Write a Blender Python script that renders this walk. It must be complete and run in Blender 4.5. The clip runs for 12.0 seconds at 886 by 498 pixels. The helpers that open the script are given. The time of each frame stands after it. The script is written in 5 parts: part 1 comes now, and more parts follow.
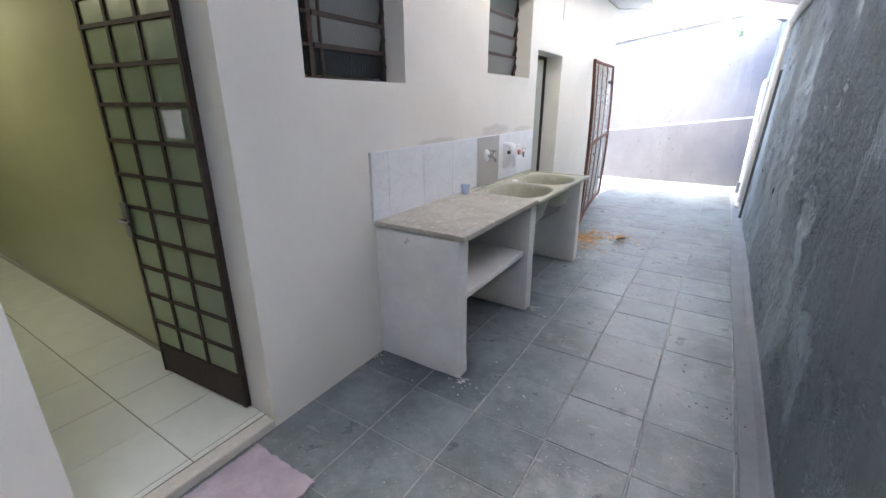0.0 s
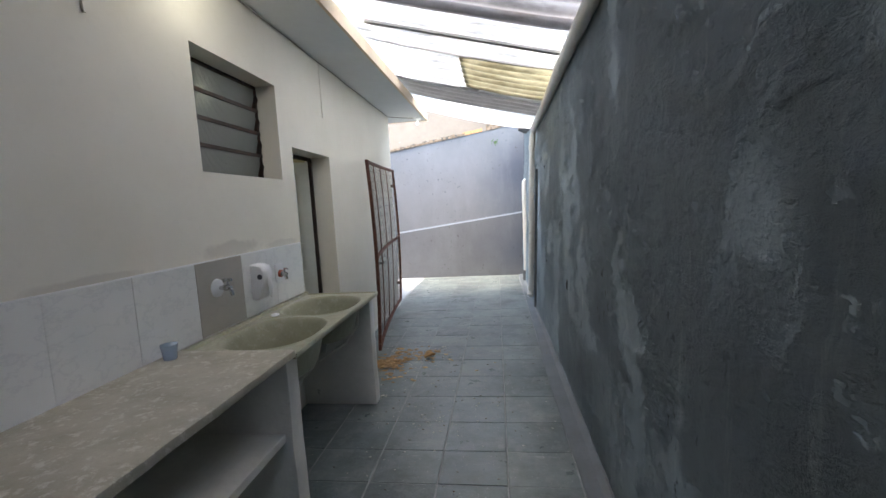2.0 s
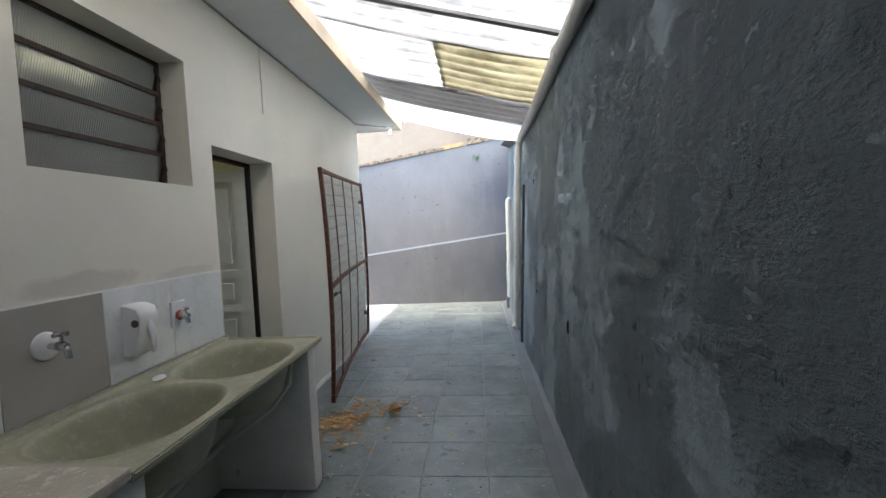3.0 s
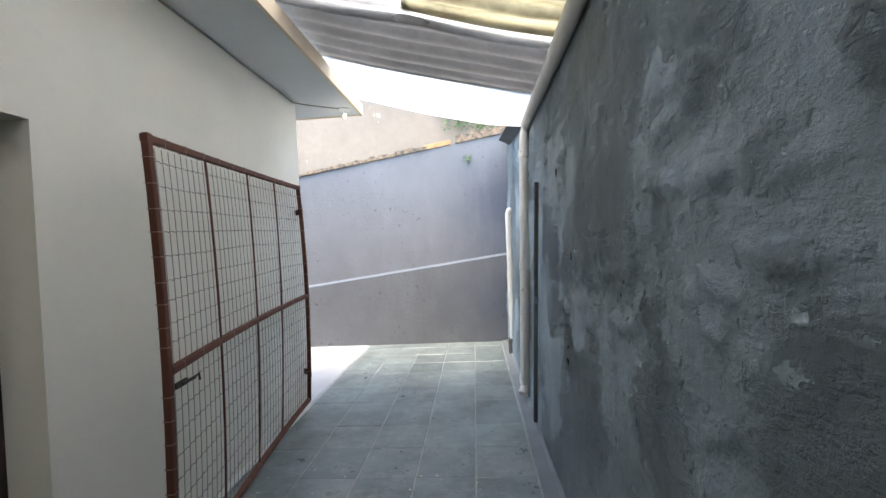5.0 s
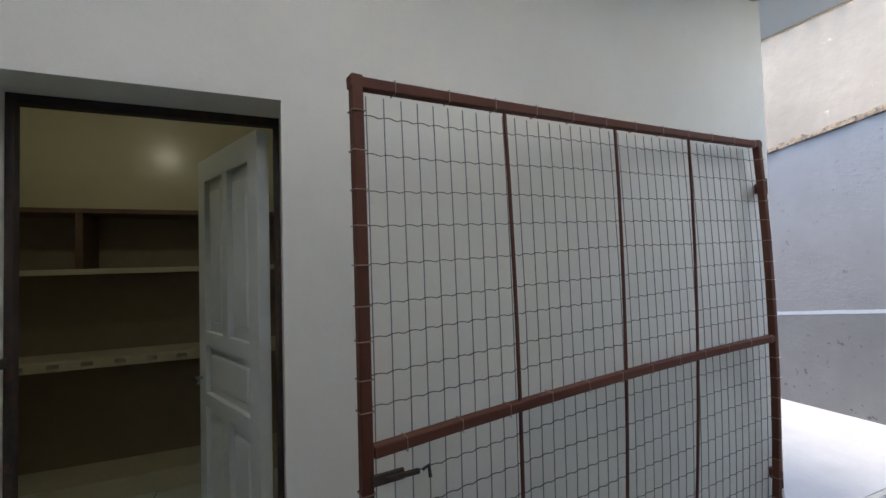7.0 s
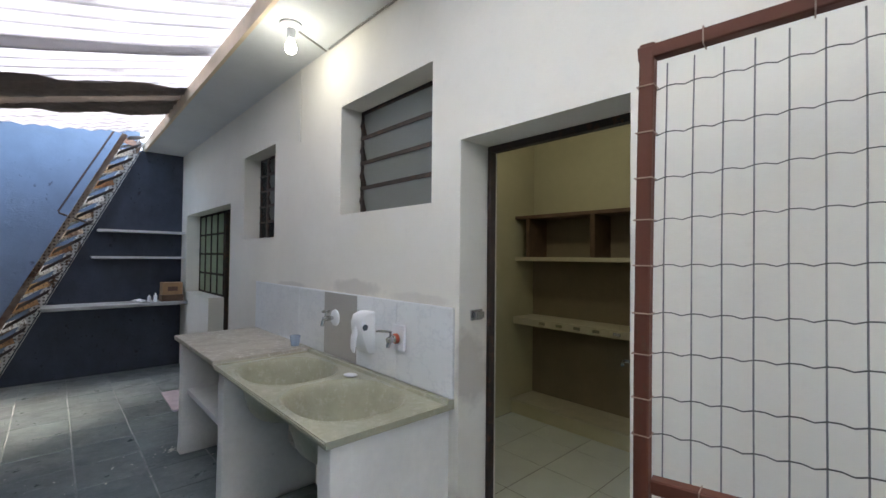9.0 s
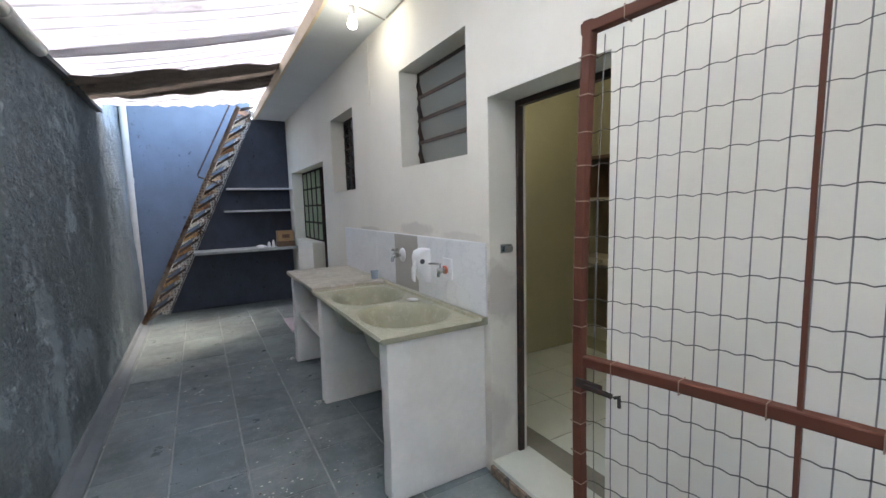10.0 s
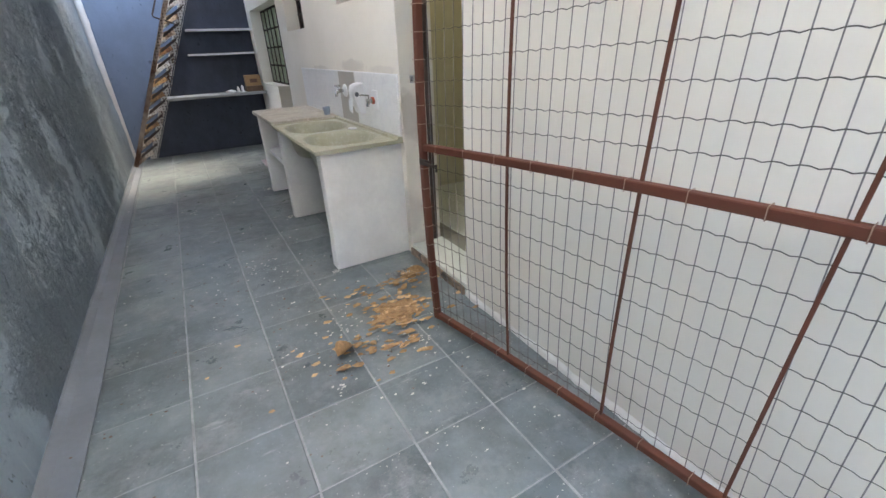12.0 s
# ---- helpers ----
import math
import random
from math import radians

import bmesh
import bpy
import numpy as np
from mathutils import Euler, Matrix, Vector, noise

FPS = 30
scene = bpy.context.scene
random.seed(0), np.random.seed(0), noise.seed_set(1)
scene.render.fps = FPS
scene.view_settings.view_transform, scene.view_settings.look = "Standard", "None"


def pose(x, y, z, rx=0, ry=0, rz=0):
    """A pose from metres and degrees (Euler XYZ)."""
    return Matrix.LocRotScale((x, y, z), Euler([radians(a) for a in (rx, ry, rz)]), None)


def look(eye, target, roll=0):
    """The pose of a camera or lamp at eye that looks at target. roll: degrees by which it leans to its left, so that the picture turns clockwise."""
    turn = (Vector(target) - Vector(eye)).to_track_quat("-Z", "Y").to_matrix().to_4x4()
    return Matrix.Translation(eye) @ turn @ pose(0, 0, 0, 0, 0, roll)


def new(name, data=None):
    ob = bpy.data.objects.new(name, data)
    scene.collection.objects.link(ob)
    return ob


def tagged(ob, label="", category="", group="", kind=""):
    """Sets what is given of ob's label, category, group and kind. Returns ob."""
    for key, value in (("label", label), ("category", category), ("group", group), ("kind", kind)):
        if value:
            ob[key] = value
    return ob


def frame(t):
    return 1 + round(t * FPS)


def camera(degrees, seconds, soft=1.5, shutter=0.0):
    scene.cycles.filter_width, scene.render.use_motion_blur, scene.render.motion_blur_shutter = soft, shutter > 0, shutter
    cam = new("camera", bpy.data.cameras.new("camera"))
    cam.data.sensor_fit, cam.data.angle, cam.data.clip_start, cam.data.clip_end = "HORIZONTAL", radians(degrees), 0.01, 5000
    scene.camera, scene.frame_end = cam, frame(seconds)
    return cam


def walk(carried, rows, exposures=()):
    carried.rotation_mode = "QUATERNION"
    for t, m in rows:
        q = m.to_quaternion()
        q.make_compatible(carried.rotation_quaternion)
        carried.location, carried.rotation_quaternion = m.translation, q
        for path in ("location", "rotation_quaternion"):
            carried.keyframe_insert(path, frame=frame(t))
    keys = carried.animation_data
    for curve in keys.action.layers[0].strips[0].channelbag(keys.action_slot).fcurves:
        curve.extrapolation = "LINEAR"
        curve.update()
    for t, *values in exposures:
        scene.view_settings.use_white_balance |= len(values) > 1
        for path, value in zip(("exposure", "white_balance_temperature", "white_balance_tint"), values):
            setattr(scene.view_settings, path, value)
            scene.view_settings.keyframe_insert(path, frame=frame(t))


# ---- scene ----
cam = camera(92.5, 12.0)
PATH = [
    (0, (1.664, 0.286, 1.561), (0.646, 1.879, 0.907), -0.1),
    (0.5, (1.64, 0.5, 1.559), (0.669, 2.213, 1.21), -1.8),
    (1, (1.632, 0.732, 1.551), (0.909, 2.567, 1.218), -1.1),
    (1.5, (1.574, 1.032, 1.542), (1.147, 2.976, 1.343), -1.6),
    (2, (1.576, 1.388, 1.525), (1.32, 3.36, 1.319), -3.2),
    (2.5, (1.598, 1.762, 1.532), (1.357, 3.741, 1.362), -2.6),
    (3, (1.574, 2.167, 1.509), (1.409, 4.157, 1.393), -2.5),
    (3.5, (1.577, 2.579, 1.501), (1.504, 4.575, 1.416), -3.0),
    (5.5, (1.644, 4.315, 1.509), (1.4, 6.3, 1.506), -2.6),
    (6, (1.643, 4.695, 1.492), (0.941, 6.567, 1.555), -2.7),
    (6.5, (1.529, 5.072, 1.512), (0.156, 6.524, 1.583), -2.2),
    (7, (1.444, 5.338, 1.506), (-0.402, 6.104, 1.571), -1.6),
    (7.5, (1.264, 5.537, 1.501), (-0.729, 5.688, 1.568), 1.2),
    (9.5, (1.337, 6.175, 1.524), (0.253, 4.495, 1.485), -0.8),
    (10, (1.327, 6.452, 1.509), (0.34, 4.726, 1.297), -1.5),
    (10.5, (1.344, 6.696, 1.508), (0.398, 4.961, 1.202), -3.5),
    (11, (1.392, 6.912, 1.484), (0.492, 5.199, 0.979), -2.5),
    (11.5, (1.338, 7.131, 1.472), (0.46, 5.472, 0.782), -2.3),
    (12, (1.276, 7.341, 1.447), (0.382, 5.773, 0.585), -2.5),
]
EXPOSURES = [
    (0.0, 4.6, 7100, 10), (0.5, 4.35, 7150, 8), (1.5, 3.65, 7350, 5), (2.5, 3.2, 7500, 4), (3.5, 3.2, 7500, 3), (5.5, 3.1, 7350, 4),
    (6.5, 2.4, 7150, 4), (7.0, 2.85, 7050, 5), (7.5, 3.5, 7000, 6), (9.5, 3.9, 7100, 6), (10.5, 4.15, 7300, 7), (12.0, 4.35, 7550, 8),
]
walk(cam, [(t, look(eye, target, roll)) for t, eye, target, roll in PATH], EXPOSURES)

# ---------------- world, sun, lamps ----------------
world = bpy.data.worlds.new("world")
scene.world = world
world.use_nodes = True
wn = world.node_tree
wn.nodes.clear()
sky = wn.nodes.new("ShaderNodeTexSky")
sky.sky_type = "NISHITA"
sky.sun_disc = False
sky.sun_elevation = radians(76)
sky.sun_rotation = radians(180)
sky.air_density, sky.dust_density, sky.ozone_density = 1.0, 2.5, 1.0
bgn = wn.nodes.new("ShaderNodeBackground")
bgn.inputs["Strength"].default_value = 0.15
won = wn.nodes.new("ShaderNodeOutputWorld")
wn.links.new(sky.outputs[0], bgn.inputs[0])
wn.links.new(bgn.outputs[0], won.inputs[0])

SUN_AZ, SUN_EL = 180.0, 76.0


def add_lamp(name, kind, m, power, color=(1, 1, 1), size=0.03):
    d = bpy.data.lights.new(name, kind)
    d.energy, d.color = power, color
    if kind == "SUN":
        d.angle = radians(size)
    elif kind == "POINT":
        d.shadow_soft_size = size
    o = new(name, d)
    o.matrix_world = m
    return o


sun_dir = Vector((math.sin(radians(SUN_AZ)) * math.cos(radians(SUN_EL)),
                  math.cos(radians(SUN_AZ)) * math.cos(radians(SUN_EL)), math.sin(radians(SUN_EL))))
add_lamp("sun", "SUN", look(sun_dir * 20, (0, 0, 0)), 0.35, (1.0, 0.96, 0.91), 25.0)
add_lamp("bulb_light", "POINT", pose(0.31, 3.50, 2.67), 0.06, (1.0, 0.98, 0.93), 0.035)
add_lamp("bulb_light", "POINT", pose(0.41, 8.11, 2.71), 0.04, (1.0, 0.98, 0.93), 0.035)
add_lamp("kitchen_bulb_light", "POINT", pose(-2.6, 0.2, 2.60), 1.7, (1.0, 0.97, 0.82), 0.05)
add_lamp("pantry_bulb_light", "POINT", pose(-1.0, 4.45, 2.60), 0.5, (1.0, 0.97, 0.82), 0.05)


# ---------------- materials ----------------
def nodes_of(name):
    m = bpy.data.materials.new(name)
    m.use_nodes = True
    nt = m.node_tree
    return m, nt, nt.nodes["Principled BSDF"]


def noise_tex(nt, scale, detail=4.0, rough=0.55, coord="Object", stretch=(1, 1, 1)):
    tc = nt.nodes.new("ShaderNodeNewGeometry" if coord == "Position" else "ShaderNodeTexCoord")
    mp = nt.nodes.new("ShaderNodeMapping")
    mp.inputs["Scale"].default_value = stretch
    n = nt.nodes.new("ShaderNodeTexNoise")
    n.inputs["Scale"].default_value, n.inputs["Detail"].default_value = scale, detail
    n.inputs["Roughness"].default_value = rough
    nt.links.new(tc.outputs[coord], mp.inputs[0])
    nt.links.new(mp.outputs[0], n.inputs["Vector"])
    return n.outputs["Fac"]


def ramp(nt, fac, stops):
    r = nt.nodes.new("ShaderNodeValToRGB")
    el = r.color_ramp.elements
    el[0].position, el[0].color = stops[0][0], (*stops[0][1], 1)
    el[1].position, el[1].color = stops[-1][0], (*stops[-1][1], 1)
    for p, c in stops[1:-1]:
        e = el.new(p)
        e.color = (*c, 1)
    nt.links.new(fac, r.inputs[0])
    return r.outputs[0]


def grey(v):
    return (v, v, v)


def mix(nt, fac, a, b, mode="MIX"):
    n = nt.nodes.new("ShaderNodeMix")
    n.data_type, n.blend_type = "RGBA", mode
    for sock, val in ((n.inputs[0], fac), (n.inputs[6], a), (n.inputs[7], b)):
        if isinstance(val, (int, float)):
            sock.default_value = val
        elif isinstance(val, tuple):
            sock.default_value = (*val, 1)
        else:
            nt.links.new(val, sock)
    return n.outputs[2]


def mul(nt, a, b, op="MULTIPLY"):
    n = nt.nodes.new("ShaderNodeMath")
    n.operation = op
    for s, v in zip(n.inputs, (a, b)):
        if isinstance(v, (int, float)):
            s.default_value = v
        else:
            nt.links.new(v, s)
    return n.outputs[0]


def bump(nt, bsdf, height, strength, distance):
    b = nt.nodes.new("ShaderNodeBump")
    b.inputs["Strength"].default_value, b.inputs["Distance"].default_value = strength, distance
    nt.links.new(height, b.inputs["Height"])
    nt.links.new(b.outputs[0], bsdf.inputs["Normal"])


def patch(nt, center, radii, edge=0.35, wobble=0.35, scale=7.0):
    """A stain or tint of its own shape round a place: 1 inside, 0 outside, with an uneven outline."""
    tc = nt.nodes.new("ShaderNodeTexCoord")
    mp = nt.nodes.new("ShaderNodeMapping")
    mp.vector_type = "POINT"
    mp.inputs["Scale"].default_value = [1 / r for r in radii]
    mp.inputs["Location"].default_value = [-c / r for c, r in zip(center, radii)]
    ln = nt.nodes.new("ShaderNodeVectorMath")
    ln.operation = "LENGTH"
    nt.links.new(tc.outputs["Object"], mp.inputs[0])
    nt.links.new(mp.outputs[0], ln.inputs[0])
    n = noise_tex(nt, scale, 5, 0.6)
    d = mul(nt, ln.outputs["Value"], mul(nt, mul(nt, n, 0.5, "SUBTRACT"), wobble * 4), "ADD")
    mr = nt.nodes.new("ShaderNodeMapRange")
    mr.inputs["From Min"].default_value, mr.inputs["From Max"].default_value = 1.0, 1.0 - edge
    nt.links.new(d, mr.inputs["Value"])
    return mr.outputs[0]


def simple(name, color, rough=0.6, metal=0.0, var=0.12, scale=6.0, bump_s=0.15, bump_d=0.002, bump_scale=60, dark=None, spec=0.5):
    """Paint, plaster, metal: a base with variation at two scales and fine relief."""
    m, nt, b = nodes_of(name)
    big = noise_tex(nt, scale, 5, 0.6)
    fine = noise_tex(nt, scale * 9, 3, 0.5)
    lo = tuple(c * (1 - var) for c in color)
    hi = tuple(min(1, c * (1 + var)) for c in color)
    col = ramp(nt, big, [(0.3, lo), (0.7, hi)])
    col = mix(nt, ramp(nt, fine, [(0.35, grey(0.0)), (0.8, grey(0.35))]), col, tuple(c * (1 - 1.5 * var) for c in color))
    if dark:
        spots = ramp(nt, noise_tex(nt, dark[0], 6, 0.65), [(dark[1], grey(0)), (dark[1] + 0.06, grey(1))])
        col = mix(nt, spots, col, dark[2])
    nt.links.new(col, b.inputs["Base Color"])
    b.inputs["Roughness"].default_value, b.inputs["Metallic"].default_value = rough, metal
    b.inputs["Specular IOR Level"].default_value = spec
    bump(nt, b, noise_tex(nt, bump_scale, 4, 0.6), bump_s, bump_d)
    return m


def house_paint():
    m, nt, b = nodes_of("house_paint")
    col = ramp(nt, noise_tex(nt, 1.3, 5, 0.6), [(0.3, (0.72, 0.69, 0.615)), (0.7, (0.79, 0.76, 0.69))])
    col = mix(nt, ramp(nt, noise_tex(nt, 14, 5, 0.7), [(0.55, grey(0)), (0.9, grey(0.25))]), col, (0.55, 0.53, 0.49))
    for c, r, tint, k in (((0, 3.75, 1.335), (0.3, 0.33, 0.055), (0.47, 0.44, 0.40), 0.5),
                          ((0, 4.35, 1.31), (0.3, 0.25, 0.035), (0.50, 0.47, 0.43), 0.4),
                          ((0, 2.85, 1.30), (0.3, 0.3, 0.03), (0.5, 0.46, 0.42), 0.5),
                          ((-0.05, 4.66, 1.0), (0.16, 0.09, 0.2), (0.50, 0.465, 0.42), 0.75),
                          ((0.0, 4.6, 0.32), (0.16, 0.07, 0.22), (0.52, 0.49, 0.45), 0.6)):
        col = mix(nt, mul(nt, patch(nt, c, r), k), col, tint)
    nt.links.new(col, b.inputs["Base Color"])
    b.inputs["Roughness"].default_value = 0.75
    h = mul(nt, mul(nt, noise_tex(nt, 3.0, 4, 0.5), 1.0), mul(nt, noise_tex(nt, 70, 4, 0.6), 0.12), "ADD")
    bump(nt, b, h, 0.5, 0.012)
    return m


def rough_wall(name, lo, hi, scuff, bump_d=0.03, scuff_at=0.64, bump_k=0.9, patches=(), mottle=0.22):
    """Painted, badly rendered wall: smooth stretches, lumps, trowel marks, whitish scuffs and pits."""
    m, nt, b = nodes_of(name)
    col = ramp(nt, noise_tex(nt, 0.9, 4, 0.5), [(0.30, lo), (0.70, hi)])
    mott = ramp(nt, noise_tex(nt, 5, 5, 0.6, stretch=(1, 1.3, 0.7)), [(0.30, grey(1 - mottle)), (0.70, grey(1 + mottle))])
    col = mix(nt, 1.0, col, mott, "MULTIPLY")
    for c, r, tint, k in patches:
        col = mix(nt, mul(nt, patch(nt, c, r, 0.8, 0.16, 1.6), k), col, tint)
    where = ramp(nt, noise_tex(nt, 1.4, 3, 0.6, stretch=(1, 1, 0.5)), [(0.44, grey(0.15)), (0.60, grey(1))])
    sc = ramp(nt, noise_tex(nt, 9.0, 9, 0.72, stretch=(1, 1.5, 0.4)), [(scuff_at, grey(0)), (scuff_at + 0.14, grey(0.3))])
    col = mix(nt, mul(nt, sc, where), col, scuff)
    drip = ramp(nt, noise_tex(nt, 2.2, 7, 0.7, stretch=(1, 2.6, 0.22)), [(0.55, grey(0)), (0.70, grey(0.22))])
    col = mix(nt, drip, col, tuple(c * 1.35 for c in hi))
    streak = ramp(nt, noise_tex(nt, 4.5, 7, 0.68, stretch=(1, 2.4, 0.30)), [(scuff_at - 0.03, grey(0)), (scuff_at + 0.09, grey(0.8))])
    col = mix(nt, mul(nt, streak, where), col, scuff)
    # pits are also coloured dark: shade of the relief along with dirt
    pits = ramp(nt, noise_tex(nt, 21, 5, 0.6, stretch=(1, 1, 0.7)), [(0.33, grey(0.75)), (0.37, grey(0))])
    pits = mul(nt, pits, ramp(nt, noise_tex(nt, 1.3, 4, 0.6), [(0.46, grey(0.1)), (0.58, grey(1))]))
    col = mix(nt, pits, col, tuple(c * 0.35 for c in lo))
    nt.links.new(col, b.inputs["Base Color"])
    b.inputs["Roughness"].default_value = 0.78
    mask = ramp(nt, noise_tex(nt, 1.6, 5, 0.65), [(0.44, grey(0.06)), (0.56, grey(1))])
    lumps = ramp(nt, noise_tex(nt, 13.0, 11, 0.70, stretch=(1, 0.7, 1.3)), [(0.42, grey(0)), (0.64, grey(1))])
    swell = noise_tex(nt, 2.6, 4, 0.5)
    h = mul(nt, mul(nt, mul(nt, lumps, mask), 0.45), mul(nt, swell, 0.45), "ADD")
    crust = ramp(nt, noise_tex(nt, 19, 6, 0.65, stretch=(1, 1, 1.5)), [(0.48, grey(0)), (0.58, grey(1))])
    h = mul(nt, h, mul(nt, mul(nt, crust, mask), 0.32), "ADD")
    h = mul(nt, h, mul(nt, noise_tex(nt, 40, 6, 0.7), 0.06), "ADD")
    h = mul(nt, h, mul(nt, pits, -0.25), "ADD")
    bump(nt, b, h, bump_k, bump_d)
    return m


def slate():
    """Grey slate: each tile its own tone, clouded, dusty, with pale scratches and specks."""
    m, nt, b = nodes_of("slate_tile")
    oi = nt.nodes.new("ShaderNodeObjectInfo")
    base = ramp(nt, oi.outputs["Random"], [(0.0, (0.108, 0.133, 0.140)), (0.5, (0.132, 0.158, 0.165)), (1.0, (0.162, 0.190, 0.195))])
    P_ = "Position"
    cloud = ramp(nt, noise_tex(nt, 1.7, 8, 0.72, P_), [(0.34, grey(0.62)), (0.66, grey(1.45))])
    col = mix(nt, 1.0, base, cloud, "MULTIPLY")
    dust = ramp(nt, noise_tex(nt, 3.2, 10, 0.8, P_), [(0.50, grey(0)), (0.68, grey(0.6))])
    col = mix(nt, dust, col, (0.29, 0.30, 0.30))
    scr = ramp(nt, noise_tex(nt, 7, 8, 0.75, P_, (0.35, 1.6, 1)), [(0.60, grey(0)), (0.68, grey(0.6))])
    col = mix(nt, scr, col, (0.36, 0.37, 0.365))
    brown = ramp(nt, noise_tex(nt, 1.1, 5, 0.6, P_), [(0.55, grey(0)), (0.7, grey(0.4))])
    col = mix(nt, brown, col, (0.115, 0.105, 0.085))
    dark = ramp(nt, noise_tex(nt, 2.3, 9, 0.75, P_), [(0.60, grey(0)), (0.70, grey(0.6))])
    col = mix(nt, dark, col, (0.05, 0.055, 0.058))
    chalk = ramp(nt, noise_tex(nt, 2.1, 12, 0.85, P_), [(0.605, grey(0)), (0.66, grey(0.7))])
    col = mix(nt, chalk, col, (0.40, 0.43, 0.45))
    speck = ramp(nt, noise_tex(nt, 75, 2, 0.5, P_), [(0.70, grey(0)), (0.74, grey(0.85))])
    col = mix(nt, speck, col, (0.46, 0.46, 0.43))
    nt.links.new(col, b.inputs["Base Color"])
    rr = ramp(nt, noise_tex(nt, 5, 6, 0.7, P_), [(0.3, grey(0.24)), (0.7, grey(0.46))])
    b.inputs["Specular IOR Level"].default_value = 0.62
    nt.links.new(rr, b.inputs["Roughness"])
    bump(nt, b, mul(nt, noise_tex(nt, 7, 7, 0.65, P_), mul(nt, noise_tex(nt, 60, 4, 0.6, P_), 0.15), "ADD"), 0.5, 0.008)
    return m


def chipped(name, paint, rust, at=0.5, scale=30, dots=False, tones=None):
    """Old paint flaking off rusty steel; tones: each piece takes its own from three."""
    m, nt, b = nodes_of(name)
    if tones:
        oi = nt.nodes.new("ShaderNodeObjectInfo")
        paint = ramp(nt, oi.outputs["Random"], [(0.0, tones[0]), (0.5, tones[1]), (1.0, tones[2])])
    rcol = ramp(nt, noise_tex(nt, 18, 5, 0.7), [(0.3, tuple(c * 0.5 for c in rust)), (0.75, rust)])
    f = ramp(nt, noise_tex(nt, scale, 6, 0.7), [(at, grey(0)), (at + 0.05, grey(1))])
    big = ramp(nt, noise_tex(nt, 2.4, 3, 0.6), [(0.45, grey(0)), (0.62, grey(1))])
    f = mul(nt, f, mul(nt, mul(nt, big, 0.75), 0.25, "ADD"))
    col = mix(nt, f, paint, rcol)
    if dots:
        v = nt.nodes.new("ShaderNodeTexVoronoi")
        v.inputs["Scale"].default_value = 26
        tc = nt.nodes.new("ShaderNodeTexCoord")
        nt.links.new(tc.outputs["Object"], v.inputs["Vector"])
        v.inputs["Randomness"].default_value = 0.0
        dd = ramp(nt, v.outputs["Distance"], [(0.26, grey(0.8)), (0.34, grey(0))])
        col = mix(nt, dd, col, tuple(c * 0.25 for c in rust))
    nt.links.new(col, b.inputs["Base Color"])
    b.inputs["Roughness"].default_value = 0.7
    bump(nt, b, noise_tex(nt, 40, 5, 0.6), 0.4, 0.003)
    return m


def translucent_sheet(name, color, share, dirt, dirt_at=0.6, fac=0.55, valley=0.85):
    m = bpy.data.materials.new(name)
    m.use_nodes = True
    nt = m.node_tree
    b = nt.nodes["Principled BSDF"]
    out = nt.nodes["Material Output"]
    tr = nt.nodes.new("ShaderNodeBsdfTranslucent")
    mx = nt.nodes.new("ShaderNodeMixShader")
    streak = ramp(nt, noise_tex(nt, 3.0, 7, 0.7, stretch=(0.6, 3, 1)), [(dirt_at, grey(0)), (dirt_at + 0.22, grey(0.8))])
    col = mix(nt, streak, color, dirt)
    geo = nt.nodes.new("ShaderNodeNewGeometry")
    sep = nt.nodes.new("ShaderNodeSeparateXYZ")
    nt.links.new(geo.outputs["Position"], sep.inputs[0])
    wave = mul(nt, mul(nt, sep.outputs["Y"], 2 * math.pi / 0.177), mul(nt, noise_tex(nt, 2.0, 3, 0.5, "Position"), 1.2), "ADD")
    wave = mul(nt, wave, 0.0, "COSINE")
    # dark bands by the wave: corrugation shading put into the colour, with valley dirt
    vall = ramp(nt, mul(nt, mul(nt, wave, -0.5), 0.5, "ADD"), [(0.60, grey(0)), (1.0, grey(valley))])
    col = mix(nt, mul(nt, vall, ramp(nt, noise_tex(nt, 1.3, 5, 0.7, "Position"), [(0.35, grey(0.35)), (0.6, grey(1))])), col, tuple(c * 0.45 for c in dirt))
    nt.links.new(col, tr.inputs["Color"])
    nt.links.new(col, b.inputs["Base Color"])
    b.inputs["Roughness"].default_value = 0.45
    mx.inputs[0].default_value = fac
    nt.links.new(b.outputs[0], mx.inputs[1])
    nt.links.new(tr.outputs[0], mx.inputs[2])
    nt.links.new(mx.outputs[0], out.inputs["Surface"])
    return m


def glass(name, color, rough=0.15, alpha_mix=0.5, ribs=0.0):
    m = bpy.data.materials.new(name)
    m.use_nodes = True
    nt = m.node_tree
    b = nt.nodes["Principled BSDF"]
    b.inputs["Base Color"].default_value = (*color, 1)
    b.inputs["Roughness"].default_value = rough
    b.inputs["Transmission Weight"].default_value = alpha_mix
    b.inputs["IOR"].default_value = 1.45
    if ribs:
        tc = nt.nodes.new("ShaderNodeTexCoord")
        w = nt.nodes.new("ShaderNodeTexWave")
        w.bands_direction = "Y"
        w.inputs["Scale"].default_value = ribs
        nt.links.new(tc.outputs["Object"], w.inputs["Vector"])
        bump(nt, b, w.outputs["Fac"], 0.5, 0.004)
    return m


